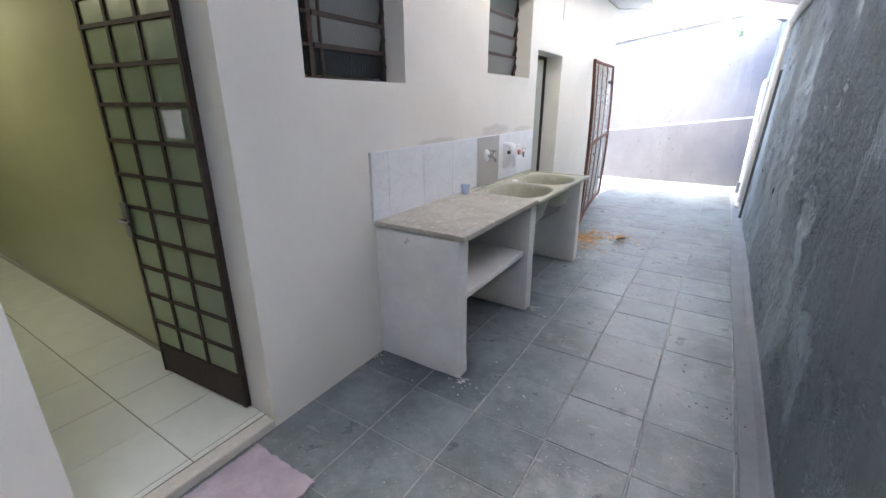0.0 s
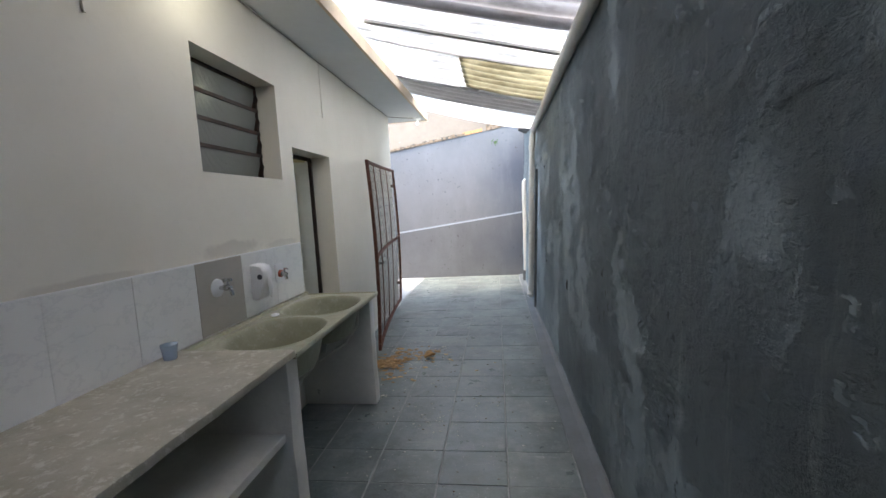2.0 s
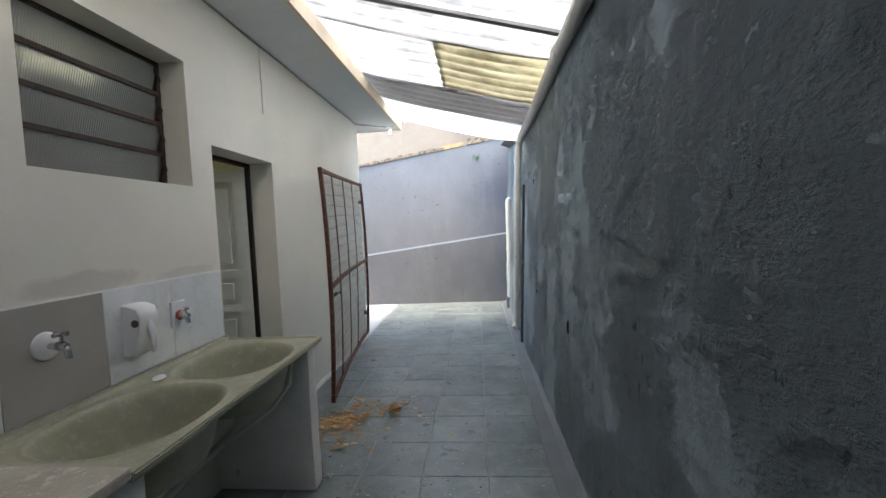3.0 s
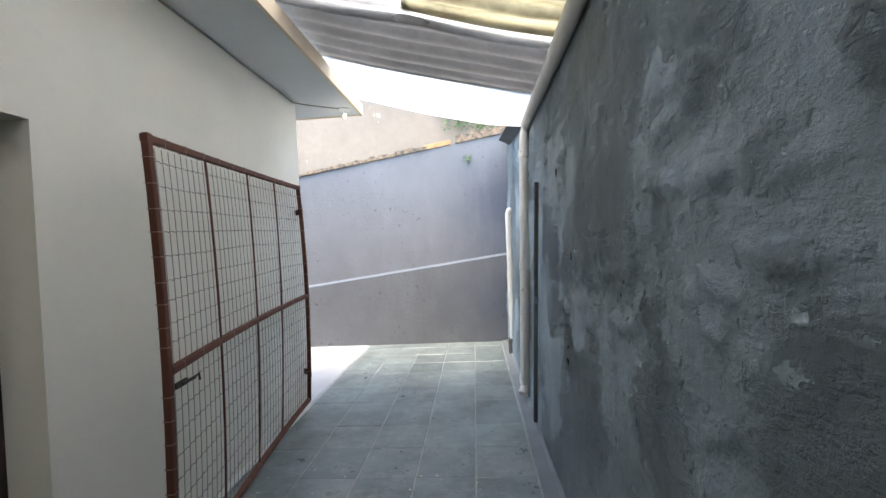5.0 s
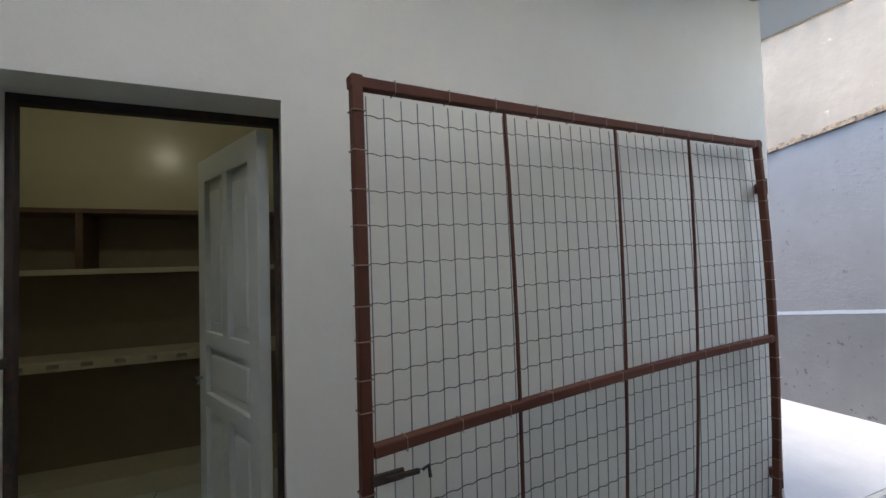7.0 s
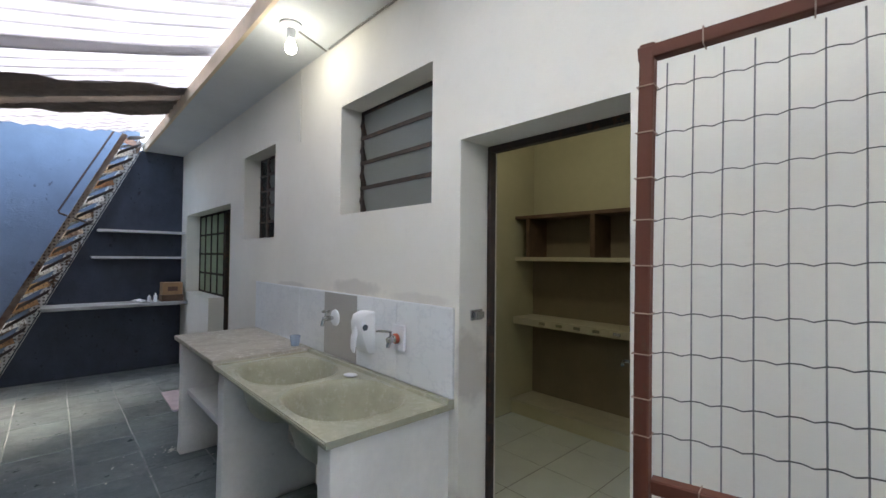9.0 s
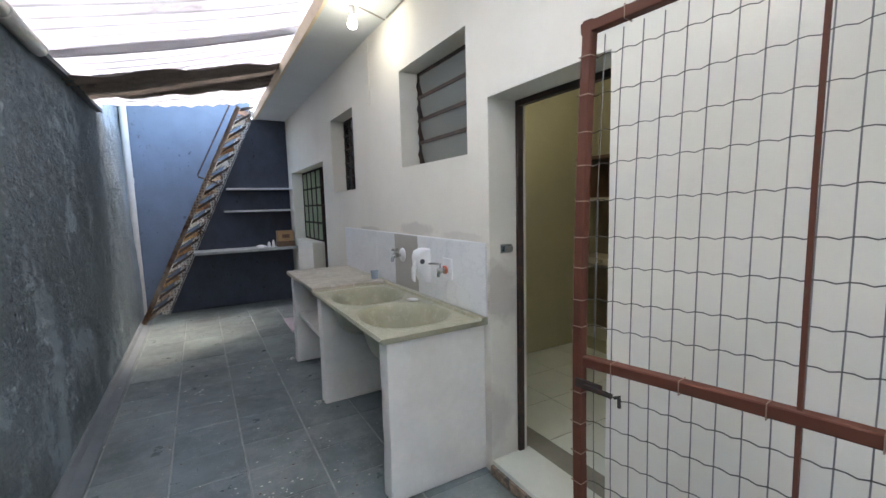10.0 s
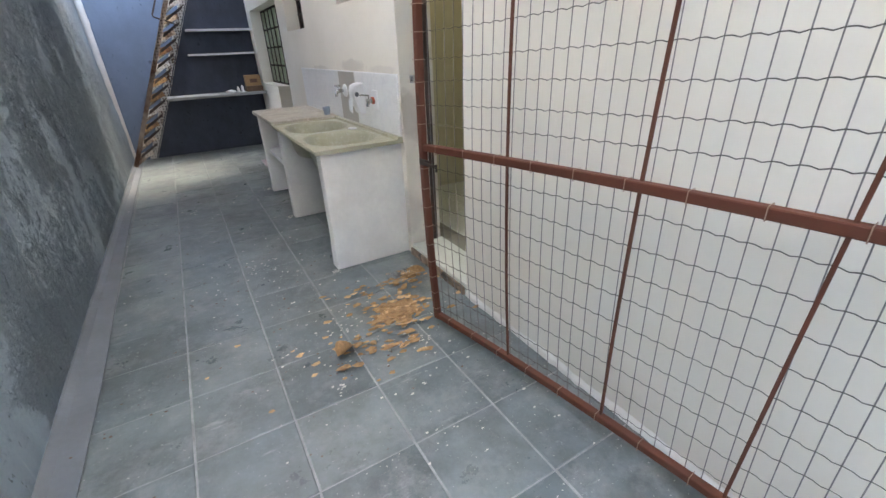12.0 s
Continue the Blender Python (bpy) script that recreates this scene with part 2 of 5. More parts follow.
def marble_tile(name, base, vein):
    m, nt, b = nodes_of(name)
    col = ramp(nt, noise_tex(nt, 3, 5, 0.6), [(0.3, tuple(c * 0.94 for c in base)), (0.7, base)])
    n = noise_tex(nt, 4.5, 6, 0.65, stretch=(1, 1.0, 1.8))
    v = ramp(nt, n, [(0.475, grey(0)), (0.5, grey(0.5)), (0.525, grey(0))])
    col = mix(nt, v, col, vein)
    nt.links.new(col, b.inputs["Base Color"])
    b.inputs["Roughness"].default_value = 0.28
    bump(nt, b, noise_tex(nt, 8, 3, 0.5), 0.1, 0.001)
    return m


def stained_cement(name, lo, hi, light, k=0.5, rough=0.7, scale=6):
    m, nt, b = nodes_of(name)
    col = ramp(nt, noise_tex(nt, scale, 7, 0.7), [(0.3, lo), (0.7, hi)])
    sp = ramp(nt, noise_tex(nt, scale * 5, 6, 0.75), [(0.54, grey(0)), (0.62, grey(k))])
    col = mix(nt, sp, col, light)
    dk = ramp(nt, noise_tex(nt, scale * 2, 5, 0.7), [(0.6, grey(0)), (0.75, grey(0.5))])
    col = mix(nt, dk, col, tuple(c * 0.6 for c in lo))
    nt.links.new(col, b.inputs["Base Color"])
    b.inputs["Roughness"].default_value = rough
    bump(nt, b, noise_tex(nt, 45, 6, 0.65), 0.5, 0.004)
    return m


M_HOUSE = house_paint()
M_SUPPORT = simple("support_plaster", (0.80, 0.785, 0.75), 0.8, var=0.08, scale=4, bump_s=0.5, bump_d=0.006, bump_scale=28, dark=(5, 0.68, (0.48, 0.46, 0.43)))
M_SOFFIT = simple("soffit_paint", (0.68, 0.70, 0.705), 0.8, var=0.05, scale=2, bump_s=0.2, bump_d=0.004, bump_scale=20)
M_FASCIA = simple("fascia_paint", (0.78, 0.64, 0.48), 0.8, var=0.10, scale=3, bump_s=0.3, bump_d=0.004, bump_scale=25, dark=(7, 0.66, (0.5, 0.44, 0.36)))
M_RIGHT = rough_wall("rough_dark_plaster", (0.220, 0.275, 0.310), (0.285, 0.348, 0.388), (0.50, 0.55, 0.59), 0.10, 0.62, 1.0, mottle=0.09)
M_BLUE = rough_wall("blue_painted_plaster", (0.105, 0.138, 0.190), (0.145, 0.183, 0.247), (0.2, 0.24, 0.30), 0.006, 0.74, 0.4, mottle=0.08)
M_NAVY = rough_wall("navy_plaster", (0.035, 0.042, 0.062), (0.05, 0.06, 0.085), (0.10, 0.12, 0.15), 0.006, 0.76, 0.4)
# far wall turns darker and bluer towards high x
BLUISH = (((2.3, 0, 1.7), (1.25, 99, 1.5), (0.078, 0.096, 0.132), 0.8), ((2.1, 0, 2.2), (0.55, 99, 0.6), (0.065, 0.078, 0.115), 0.6))
M_BACK_UP = rough_wall("grey_lilac_plaster", (0.150, 0.154, 0.172), (0.178, 0.182, 0.202), (0.185, 0.19, 0.225), 0.006, 0.72, 0.4, BLUISH, 0.05)
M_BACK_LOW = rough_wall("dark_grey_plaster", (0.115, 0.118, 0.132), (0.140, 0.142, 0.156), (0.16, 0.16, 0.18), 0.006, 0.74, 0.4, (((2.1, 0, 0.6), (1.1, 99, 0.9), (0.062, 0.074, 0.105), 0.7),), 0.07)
M_STRIPE = simple("white_stripe_paint", (0.34, 0.375, 0.44), 0.7, var=0.1, scale=10)
M_CREAM = simple("cream_plaster", (0.27, 0.228, 0.196), 0.85, var=0.14, scale=1.2, bump_s=0.4, bump_d=0.01, bump_scale=12, dark=(3.5, 0.66, (0.55, 0.47, 0.39)))
M_COPING = simple("broken_brick_edge", (0.26, 0.19, 0.14), 0.95, var=0.45, scale=14, bump_s=0.9, bump_d=0.02, bump_scale=22, dark=(16, 0.52, (0.10, 0.09, 0.08)))
M_BRICK = simple("orange_brick", (0.58, 0.28, 0.14), 0.9, var=0.2, scale=12, bump_s=0.6, bump_d=0.006, bump_scale=40)
M_ROOFTILE = simple("clay_roof_tile", (0.42, 0.13, 0.07), 0.85, var=0.3, scale=10, bump_s=0.4, bump_d=0.004, bump_scale=40)
M_SLATE = slate()
M_GROUT = simple("floor_grout", (0.33, 0.34, 0.34), 0.9, var=0.30, scale=7, bump_s=0.4, bump_d=0.003, bump_scale=60)
M_STRIP = simple("grey_floor_paint", (0.165, 0.18, 0.20), 0.6, var=0.12, scale=5, bump_s=0.3, bump_d=0.004, bump_scale=30, dark=(6, 0.68, (0.13, 0.12, 0.115)))
M_LIGHTFLOOR = simple("light_grey_floor_paint", (0.32, 0.33, 0.36), 0.7, var=0.07, scale=3, bump_s=0.3, bump_d=0.004, bump_scale=30)
M_GROUND = simple("bare_ground", (0.16, 0.14, 0.12), 0.95, var=0.3, scale=0.7, bump_s=0.5, bump_d=0.02, bump_scale=8)
M_WTILE = marble_tile("white_marble_tile", (0.78, 0.795, 0.80), (0.60, 0.62, 0.64))
M_GTILE = marble_tile("grey_beige_tile", (0.42, 0.40, 0.365), (0.38, 0.36, 0.33))
M_TOPSLAB = stained_cement("weathered_cement_top", (0.36, 0.33, 0.27), (0.52, 0.485, 0.41), (0.70, 0.68, 0.63), 0.55, 0.7, 5.5)
M_TANK = stained_cement("olive_cast_marble", (0.29, 0.285, 0.20), (0.42, 0.41, 0.31), (0.54, 0.52, 0.45), 0.35, 0.4, 4)
M_RUSTGATE = chipped("red_oxide_paint", (0.105, 0.028, 0.013), (0.12, 0.050, 0.024), 0.56, 22)
M_RUSTFRAME = chipped("dark_rusty_frame", (0.035, 0.024, 0.020), (0.11, 0.048, 0.026), 0.52, 26)
M_WIRE = simple("galvanised_wire", (0.22, 0.215, 0.21), 0.55, 0.4, var=0.2, scale=20)
M_WIREDARK = simple("weathered_wire", (0.12, 0.115, 0.105), 0.6, 0.5, var=0.25, scale=20)
M_STAIR = chipped("flaking_white_stair_paint", (0.58, 0.57, 0.54), (0.16, 0.075, 0.03), 0.53, 9, True)
M_STRINGER = chipped("rusty_stringer", (0.30, 0.24, 0.19), (0.12, 0.050, 0.022), 0.42, 5, True)
M_TREAD = chipped("rusty_stair_tread", (0.26, 0.19, 0.12), (0.13, 0.055, 0.024), 0.47, 7, True, ((0.55, 0.53, 0.49), (0.40, 0.25, 0.11), (0.20, 0.085, 0.035)))
M_PVC = simple("old_white_pvc", (0.60, 0.575, 0.53), 0.5, var=0.1, scale=5, dark=(9, 0.64, (0.30, 0.25, 0.20)))
M_PVCDARK = simple("dark_pipe_shoe", (0.10, 0.105, 0.11), 0.7, var=0.2)
M_SHEET_A = translucent_sheet("white_fibreglass_sheet", (0.86, 0.86, 0.86), 0.5, (0.36, 0.34, 0.32), 0.50, 0.78)
M_SHEET_D = translucent_sheet("old_white_sheet", (0.54, 0.525, 0.535), 0.5, (0.20, 0.175, 0.175), 0.50, 0.28, 0.8)
M_SHEET_C = translucent_sheet("clear_fibreglass_sheet", (0.9, 0.9, 0.9), 0.5, (0.8, 0.8, 0.8), 0.7, 0.88, 0.2)
M_SHEET_Y = translucent_sheet("yellowed_fibreglass_sheet", (0.66, 0.60, 0.42), 0.5, (0.16, 0.12, 0.05), 0.46, 0.5)
M_SHEET_G = simple("grey_fibre_cement_sheet", (0.30, 0.29, 0.285), 0.8, var=0.18, scale=4, bump_s=0.3, bump_d=0.003, bump_scale=40, dark=(4, 0.66, (0.18, 0.17, 0.16)))
M_SHEET_B = simple("brown_stained_sheet", (0.19, 0.165, 0.145), 0.85, var=0.2, scale=4, dark=(3, 0.6, (0.08, 0.07, 0.06)))
M_KTILE = simple("pale_yellow_wall_tile", (0.35, 0.36, 0.22), 0.22, var=0.04, scale=2, bump_s=0.05)
M_KFLOOR = simple("glazed_floor_tile", (0.66, 0.68, 0.62), 0.22, var=0.06, scale=3, bump_s=0.05)
M_KGROUT = simple("dark_tile_grout", (0.22, 0.21, 0.17), 0.9)
M_PANTRY = simple("pantry_wall_tile", (0.52, 0.48, 0.33), 0.25, var=0.06, scale=2, bump_s=0.05)
M_PWOOD = simple("dark_shelf_wood", (0.13, 0.075, 0.045), 0.6, var=0.25, scale=8)
M_PBACK = simple("brown_shelf_back", (0.23, 0.18, 0.12), 0.5, var=0.12, scale=3)
M_PSHELF = simple("cream_shelf_edge", (0.50, 0.45, 0.33), 0.5, var=0.1, scale=8)
M_SILL = stained_cement("marble_sill", (0.50, 0.47, 0.40), (0.60, 0.57, 0.50), (0.7, 0.68, 0.62), 0.4, 0.5, 9)
M_CHROME = simple("worn_chrome", (0.55, 0.55, 0.55), 0.22, 1.0, var=0.15, scale=20)
M_BRASS = simple("corroded_tap", (0.42, 0.10, 0.06), 0.45, 0.7, var=0.3, scale=30)
M_PLASTIC = simple("white_plastic", (0.80, 0.81, 0.83), 0.3, var=0.02, bump_s=0.02)
M_DARKPLASTIC = simple("dark_window_plastic", (0.06, 0.07, 0.09), 0.3, var=0.05)
M_CUP = glass("blue_clear_plastic", (0.70, 0.82, 0.97), 0.25, 0.5)
M_RIBGLASS = glass("ribbed_grey_glass", (0.42, 0.445, 0.43), 0.24, 0.45, 28)
M_DARKGLASS = glass("dark_clear_glass", (0.05, 0.062, 0.068), 0.14, 0.3, 28)
M_GREENGLASS = glass("green_ribbed_glass", (0.50, 0.60, 0.42), 0.3, 0.65, 20)
M_PAPER = simple("paper", (0.72, 0.72, 0.70), 0.8, var=0.03)
M_MAT = simple("faded_lilac_mat", (0.42, 0.35, 0.39), 0.95, var=0.16, scale=7, bump_s=0.5, bump_d=0.003, bump_scale=60, dark=(9, 0.64, (0.32, 0.26, 0.28)))
M_CARD = simple("cardboard", (0.38, 0.23, 0.12), 0.8, var=0.1, scale=10)
M_CARDPRINT = simple("cardboard_print", (0.16, 0.09, 0.06), 0.8, var=0.1)
M_SHELFSLAB = simple("grey_slab_shelf", (0.33, 0.34, 0.35), 0.6, var=0.25, scale=6)
M_WSHELF = simple("white_shelf_paint", (0.62, 0.62, 0.62), 0.6, var=0.06, scale=6)
M_LEAF = simple("ivy_leaf", (0.055, 0.12, 0.035), 0.6, var=0.4, scale=14)
M_DRY = simple("dry_bark_chip", (0.42, 0.25, 0.12), 0.8, var=0.35, scale=30)
M_TAN = simple("tan_wood_chip", (0.66, 0.42, 0.22), 0.85, var=0.3, scale=30)
M_PALE = simple("pale_crumbs", (0.66, 0.63, 0.57), 0.9, var=0.2, scale=30)
M_CABLE = simple("grey_cable", (0.30, 0.29, 0.27), 0.6, var=0.1)
M_BLACKHOLE = simple("hole_shadow", (0.02, 0.02, 0.022), 0.95, var=0.1)


def glow(name, color, strength):
    m = bpy.data.materials.new(name)
    m.use_nodes = True
    b = m.node_tree.nodes["Principled BSDF"]
    b.inputs["Base Color"].default_value = (*color, 1)
    b.inputs["Emission Color"].default_value = (*color, 1)
    b.inputs["Emission Strength"].default_value = strength
    return m


M_BULB = glow("lit_bulb", (1.0, 0.99, 0.95), 3.0)


# ---------------- building helpers ----------------
def box(bm, x0, y0, z0, x1, y1, z1, r=0.0):
    c = [bm.verts.new((x, y, z)) for x in (x0, x1) for y in (y0, y1) for z in (z0, z1)]
    fs = [bm.faces.new([c[i] for i in q]) for q in ((0, 1, 3, 2), (4, 6, 7, 5), (0, 4, 5, 1), (2, 3, 7, 6), (0, 2, 6, 4), (1, 5, 7, 3))]
    if r:
        es = {e for f in fs for e in f.edges}
        bmesh.ops.bevel(bm, geom=list(es), offset=r, segments=2, profile=0.6, affect="EDGES")
    return c


def bar(bm, p, q, w, h, up=(0, 0, 1)):
    """A rectangular bar from p to q, w across and h along up."""
    p, q = Vector(p), Vector(q)
    d = (q - p).normalized()
    s = d.cross(Vector(up))
    s = s.normalized() if s.length > 1e-4 else Vector((1, 0, 0))
    u = s.cross(d).normalized()
    ring = []
    for o in (p, q):
        ring.append([bm.verts.new(o + s * a * w / 2 + u * b * h / 2) for a, b in ((-1, -1), (1, -1), (1, 1), (-1, 1))])
    a, b = ring
    for i in range(4):
        bm.faces.new((a[i], a[(i + 1) % 4], b[(i + 1) % 4], b[i]))
    bm.faces.new(a[::-1])
    bm.faces.new(b)


def tube(bm, pts, r, n=12, cap=True):
    """A round pipe along points; r is one radius or one for each point."""
    pts = [Vector(p) for p in pts]
    rs = r if isinstance(r, (list, tuple)) else [r] * len(pts)
    ref = None
    rings = []
    for i, p in enumerate(pts):
        d = (pts[min(i + 1, len(pts) - 1)] - pts[max(i - 1, 0)]).normalized()
        if ref is None:
            ref = d.orthogonal().normalized()
        ref = (ref - d * ref.dot(d)).normalized()
        o = d.cross(ref)
        rings.append([bm.verts.new(p + (ref * math.cos(2 * math.pi * k / n) + o * math.sin(2 * math.pi * k / n)) * rs[i]) for k in range(n)])
    for a, b in zip(rings, rings[1:]):
        for k in range(n):
            bm.faces.new((a[k], a[(k + 1) % n], b[(k + 1) % n], b[k]))
    if cap:
        bm.faces.new(rings[0][::-1])
        bm.faces.new(rings[-1])


def finish(name, bm, mat, origin=(0, 0, 0), smooth=False, angle=40):
    if len(bm.faces) < 60000:
        bmesh.ops.recalc_face_normals(bm, faces=bm.faces)
    me = bpy.data.meshes.new(name)
    bm.to_mesh(me)
    bm.free()
    me.transform(Matrix.Translation(-Vector(origin)))
    me.materials.append(mat)
    if smooth:
        me.shade_smooth()
        me.set_sharp_from_angle(angle=radians(angle))
    return new(name, me)


ORIGIN = {}


def thing(name, label, category, at, group=""):
    e = new(name)
    e.empty_display_size = 0.1
    e.location = at
    ORIGIN[e] = Vector(at)
    return tagged(e, label, category, group)


def part(name, bm, mat, parent, label="", smooth=False, kind=""):
    o = finish(name, bm, mat, ORIGIN.get(parent, Vector()), smooth)
    o.parent = parent
    ORIGIN[o] = ORIGIN.get(parent, Vector())
    return tagged(o, label, kind=kind)


def solo(name, bm, mat, label, category, group="", smooth=False, kind=""):
    """A thing that is one mesh, with its origin at its base."""
    lo = [min(v.co[i] for v in bm.verts) for i in range(3)]
    hi = [max(v.co[i] for v in bm.verts) for i in range(3)]
    at = ((lo[0] + hi[0]) / 2, (lo[1] + hi[1]) / 2, lo[2])
    o = finish(name, bm, mat, at, smooth)
    o.location = at
    ORIGIN[o] = Vector(at)
    return tagged(o, label, category, group, kind)


def structure(name, bm, mat, label="", category="", smooth=False):
    return tagged(finish(name, bm, mat, smooth=smooth), label, category, kind="structure")


def cells(xs, ys, zs, holes):
    """A solid block cut by the coordinates, less the holes (x0, x1, y0, y1, z0, z1); its outer faces only."""
    bm = bmesh.new()
    for h in holes:
        xs, ys, zs = xs + list(h[:2]), ys + list(h[2:4]), zs + list(h[4:])
    lim = [(min(a), max(a)) for a in (xs, ys, zs)]
    xs, ys, zs = (sorted({round(v, 5) for v in a}) for a in (xs, ys, zs))
    full = {}
    for i in range(len(xs) - 1):
        for j in range(len(ys) - 1):
            for k in range(len(zs) - 1):
                c = ((xs[i] + xs[i + 1]) / 2, (ys[j] + ys[j + 1]) / 2, (zs[k] + zs[k + 1]) / 2)
                full[i, j, k] = not any(h[0] < c[0] < h[1] and h[2] < c[1] < h[3] and h[4] < c[2] < h[5] for h in holes)
    vs = {}

    def v(i, j, k):
        if (i, j, k) not in vs:
            vs[i, j, k] = bm.verts.new((xs[i], ys[j], zs[k]))
        return vs[i, j, k]
    quads = {(1, 0, 0): ((1, 0, 0), (1, 1, 0), (1, 1, 1), (1, 0, 1)), (-1, 0, 0): ((0, 0, 0), (0, 0, 1), (0, 1, 1), (0, 1, 0)),
             (0, 1, 0): ((0, 1, 0), (0, 1, 1), (1, 1, 1), (1, 1, 0)), (0, -1, 0): ((0, 0, 0), (1, 0, 0), (1, 0, 1), (0, 0, 1)),
             (0, 0, 1): ((0, 0, 1), (1, 0, 1), (1, 1, 1), (0, 1, 1)), (0, 0, -1): ((0, 0, 0), (0, 1, 0), (1, 1, 0), (1, 0, 0))}
    for (i, j, k), solid in full.items():
        if solid:
            for (a, b, c), q in quads.items():
                if not full.get((i + a, j + b, k + c), False):
                    bm.faces.new([v(i + x, j + y, k + z) for x, y, z in q])
    return bm


# ---------------- setting ----------------
Y0, Y1 = -0.92, 10.25          # the yard's two end walls
XR = 2.17                       # face of the dark boundary wall
SOF = 2.90                      # underside of the eave

bm = bmesh.new()
box(bm, -300, -300, -0.30, 300, 300, -0.06)
structure("ground", bm, M_GROUND, "bare earth outside the yard", "ground")

bm = bmesh.new()
box(bm, -0.25, Y0 - 0.2, -0.06, XR + 0.2, Y1, -0.006)
floor = structure("floor", bm, M_GROUT, "yard floor of square grey slate tiles with pale grout", "floor")

bm = bmesh.new()
box(bm, -5.0, 7.87, -0.055, -0.03, Y1, -0.001)
structure("pavement", bm, M_LIGHTFLOOR, "plain light grey painted concrete beside the slate floor", "floor")

# house wall with its openings
W1 = (1.715, 2.475, 1.67, 2.44)
W2 = (3.555, 4.435, 1.78, 2.465)
D1 = (0.53, 1.30, 0.0, 2.05)
DW = (-0.62, 0.53, 1.02, 2.05)
D2 = (4.63, 5.385, 0.0, 2.045)
holes = [(-0.26, 0.01, a, b, c, d) for a, b, c, d in (W1, W2, D1, DW, D2)]
holes = [(h[0], h[1], h[2], h[3], h[4] - (0.01 if h[4] == 0 else 0), h[5]) for h in holes]
bm = cells([-0.25, 0.0], [Y0 - 0.25, 7.87], [-0.005, SOF], [(-0.25, 0.0, *h[2:4], max(h[4], -0.005), h[5]) for h in holes])
structure("wall_house", bm, M_HOUSE, "off-white painted plaster house wall with two windows and two doorways", "wall")
bm = bmesh.new()
box(bm, -5.0, 7.62, -0.005, -0.25, 7.87, SOF)
structure("wall_house_end", bm, M_HOUSE, "off-white painted end wall of the house", "wall")

bm = bmesh.new()
rows = []
for i in range(150):
    y = 5.39 + i * (7.868 - 5.39) / 149
    w = 0.014 + 0.012 * noise.noise(Vector((3, y * 5, 0))) + 0.008 * noise.noise(Vector((8, y * 23, 0)))
    h = 0.020 + 0.016 * noise.noise(Vector((5, y * 4, 0))) + 0.008 * noise.noise(Vector((1, y * 19, 0)))
    rows.append([bm.verts.new(p) for p in ((0.001, y, max(0.006, h) + 0.02), (max(0.004, w) * 0.8, y, max(0.005, h)), (max(0.005, w), y, 0.0), (0.001, y, -0.004))])
for a, b in zip(rows, rows[1:]):
    for k in range(4):
        bm.faces.new((a[k], a[(k + 1) % 4], b[(k + 1) % 4], b[k]))
bm.faces.new(rows[0]), bm.faces.new(rows[-1][::-1])
structure("plaster_lip", bm, M_SUPPORT, "ragged white plaster edge at the foot of the house wall", "trim")

# eave slab: soffit below, tan edge
bm = bmesh.new()
v = [(-5.0, Y0 - 0.25), (0.435, Y0 - 0.25), (0.46, 3.8), (0.51, 8.33), (-5.0, 8.33)]
lo = [bm.verts.new((x, y, SOF)) for x, y in v]
hi = [bm.verts.new((x, y, SOF + 0.10)) for x, y in v]
bm.faces.new(lo[::-1]), bm.faces.new(hi)
for i in range(5):
    bm.faces.new((lo[i], lo[(i + 1) % 5], hi[(i + 1) % 5], hi[i]))
structure("ceiling_eave", bm, M_SOFFIT, "pale grey painted concrete soffit under the eave", "ceiling")
bm = bmesh.new()
for (a, b), (c, d) in zip(v[1:3], v[2:4]):
    bar(bm, (a + 0.0125, b, SOF + 0.052), (c + 0.0125, d, SOF + 0.052), 0.025, 0.118)
bar(bm, (-5.0, 8.3435, SOF + 0.052), (0.535, 8.3435, SOF + 0.052), 0.025, 0.118)
structure("fascia", bm, M_FASCIA, "tan painted edge of the concrete eave", "fascia")

# dark boundary wall, with an uneven top
bm = bmesh.new()
ys = np.linspace(Y0 - 0.25, Y1 + 0.2, 620)
zs = np.linspace(-0.005, 1, 150)


def wall_lean(y, z):
    """How far the boundary wall's face stands in from XR: it leans outward as it rises."""
    return 0.070 * (1 - z / 2.6) + min(1, max(0, (y - 5.0) / 1.6)) * (0.020 - 0.050 * z / 2.6)


def wall_top(y):
    z = 2.60 + 0.012 * math.sin(y * 5.1) + 0.01 * math.sin(y * 13.7)
    if y > 8.2:
        z += (y - 8.2) * 0.20
    if y < 0.4:
        z += (0.4 - y) * 0.9
    return z


grid = []
for y in ys:
    row = []
    for k, s in enumerate(zs):
        z = -0.005 if k == 0 else s * wall_top(y)
        dx = (0.018 * (noise.noise(Vector((0.3, y * 0.9, z * 0.9)))) + 0.008 * noise.noise(Vector((5, y * 4, z * 4)))) * min(1, 0.15 + z * 1.5)
        rough = min(1, max(0, 2.2 * noise.noise(Vector((4, y * 1.1, z * 1.1))) + 0.55)) * min(1, z * 3)
        ridge = noise.noise(Vector((9, y * 9 + 1.5 * noise.noise(Vector((1, y * 3, z * 3))), z * 12)))
        crumb = noise.noise(Vector((3, y * 26, z * 26)))
        dx -= rough * (0.029 * max(0, ridge - 0.12) ** 0.6 + 0.018 * max(0, crumb - 0.15))
        row.append(bm.verts.new((XR + dx - wall_lean(y, z), y, z)))
    grid.append(row)
for a, b in zip(grid, grid[1:]):
    for k in range(len(zs) - 1):
        bm.faces.new((a[k], a[k + 1], b[k + 1], b[k]))
back = [[bm.verts.new((XR + 0.2, y, z)) for z in (-0.005, wall_top(y))] for y in ys]
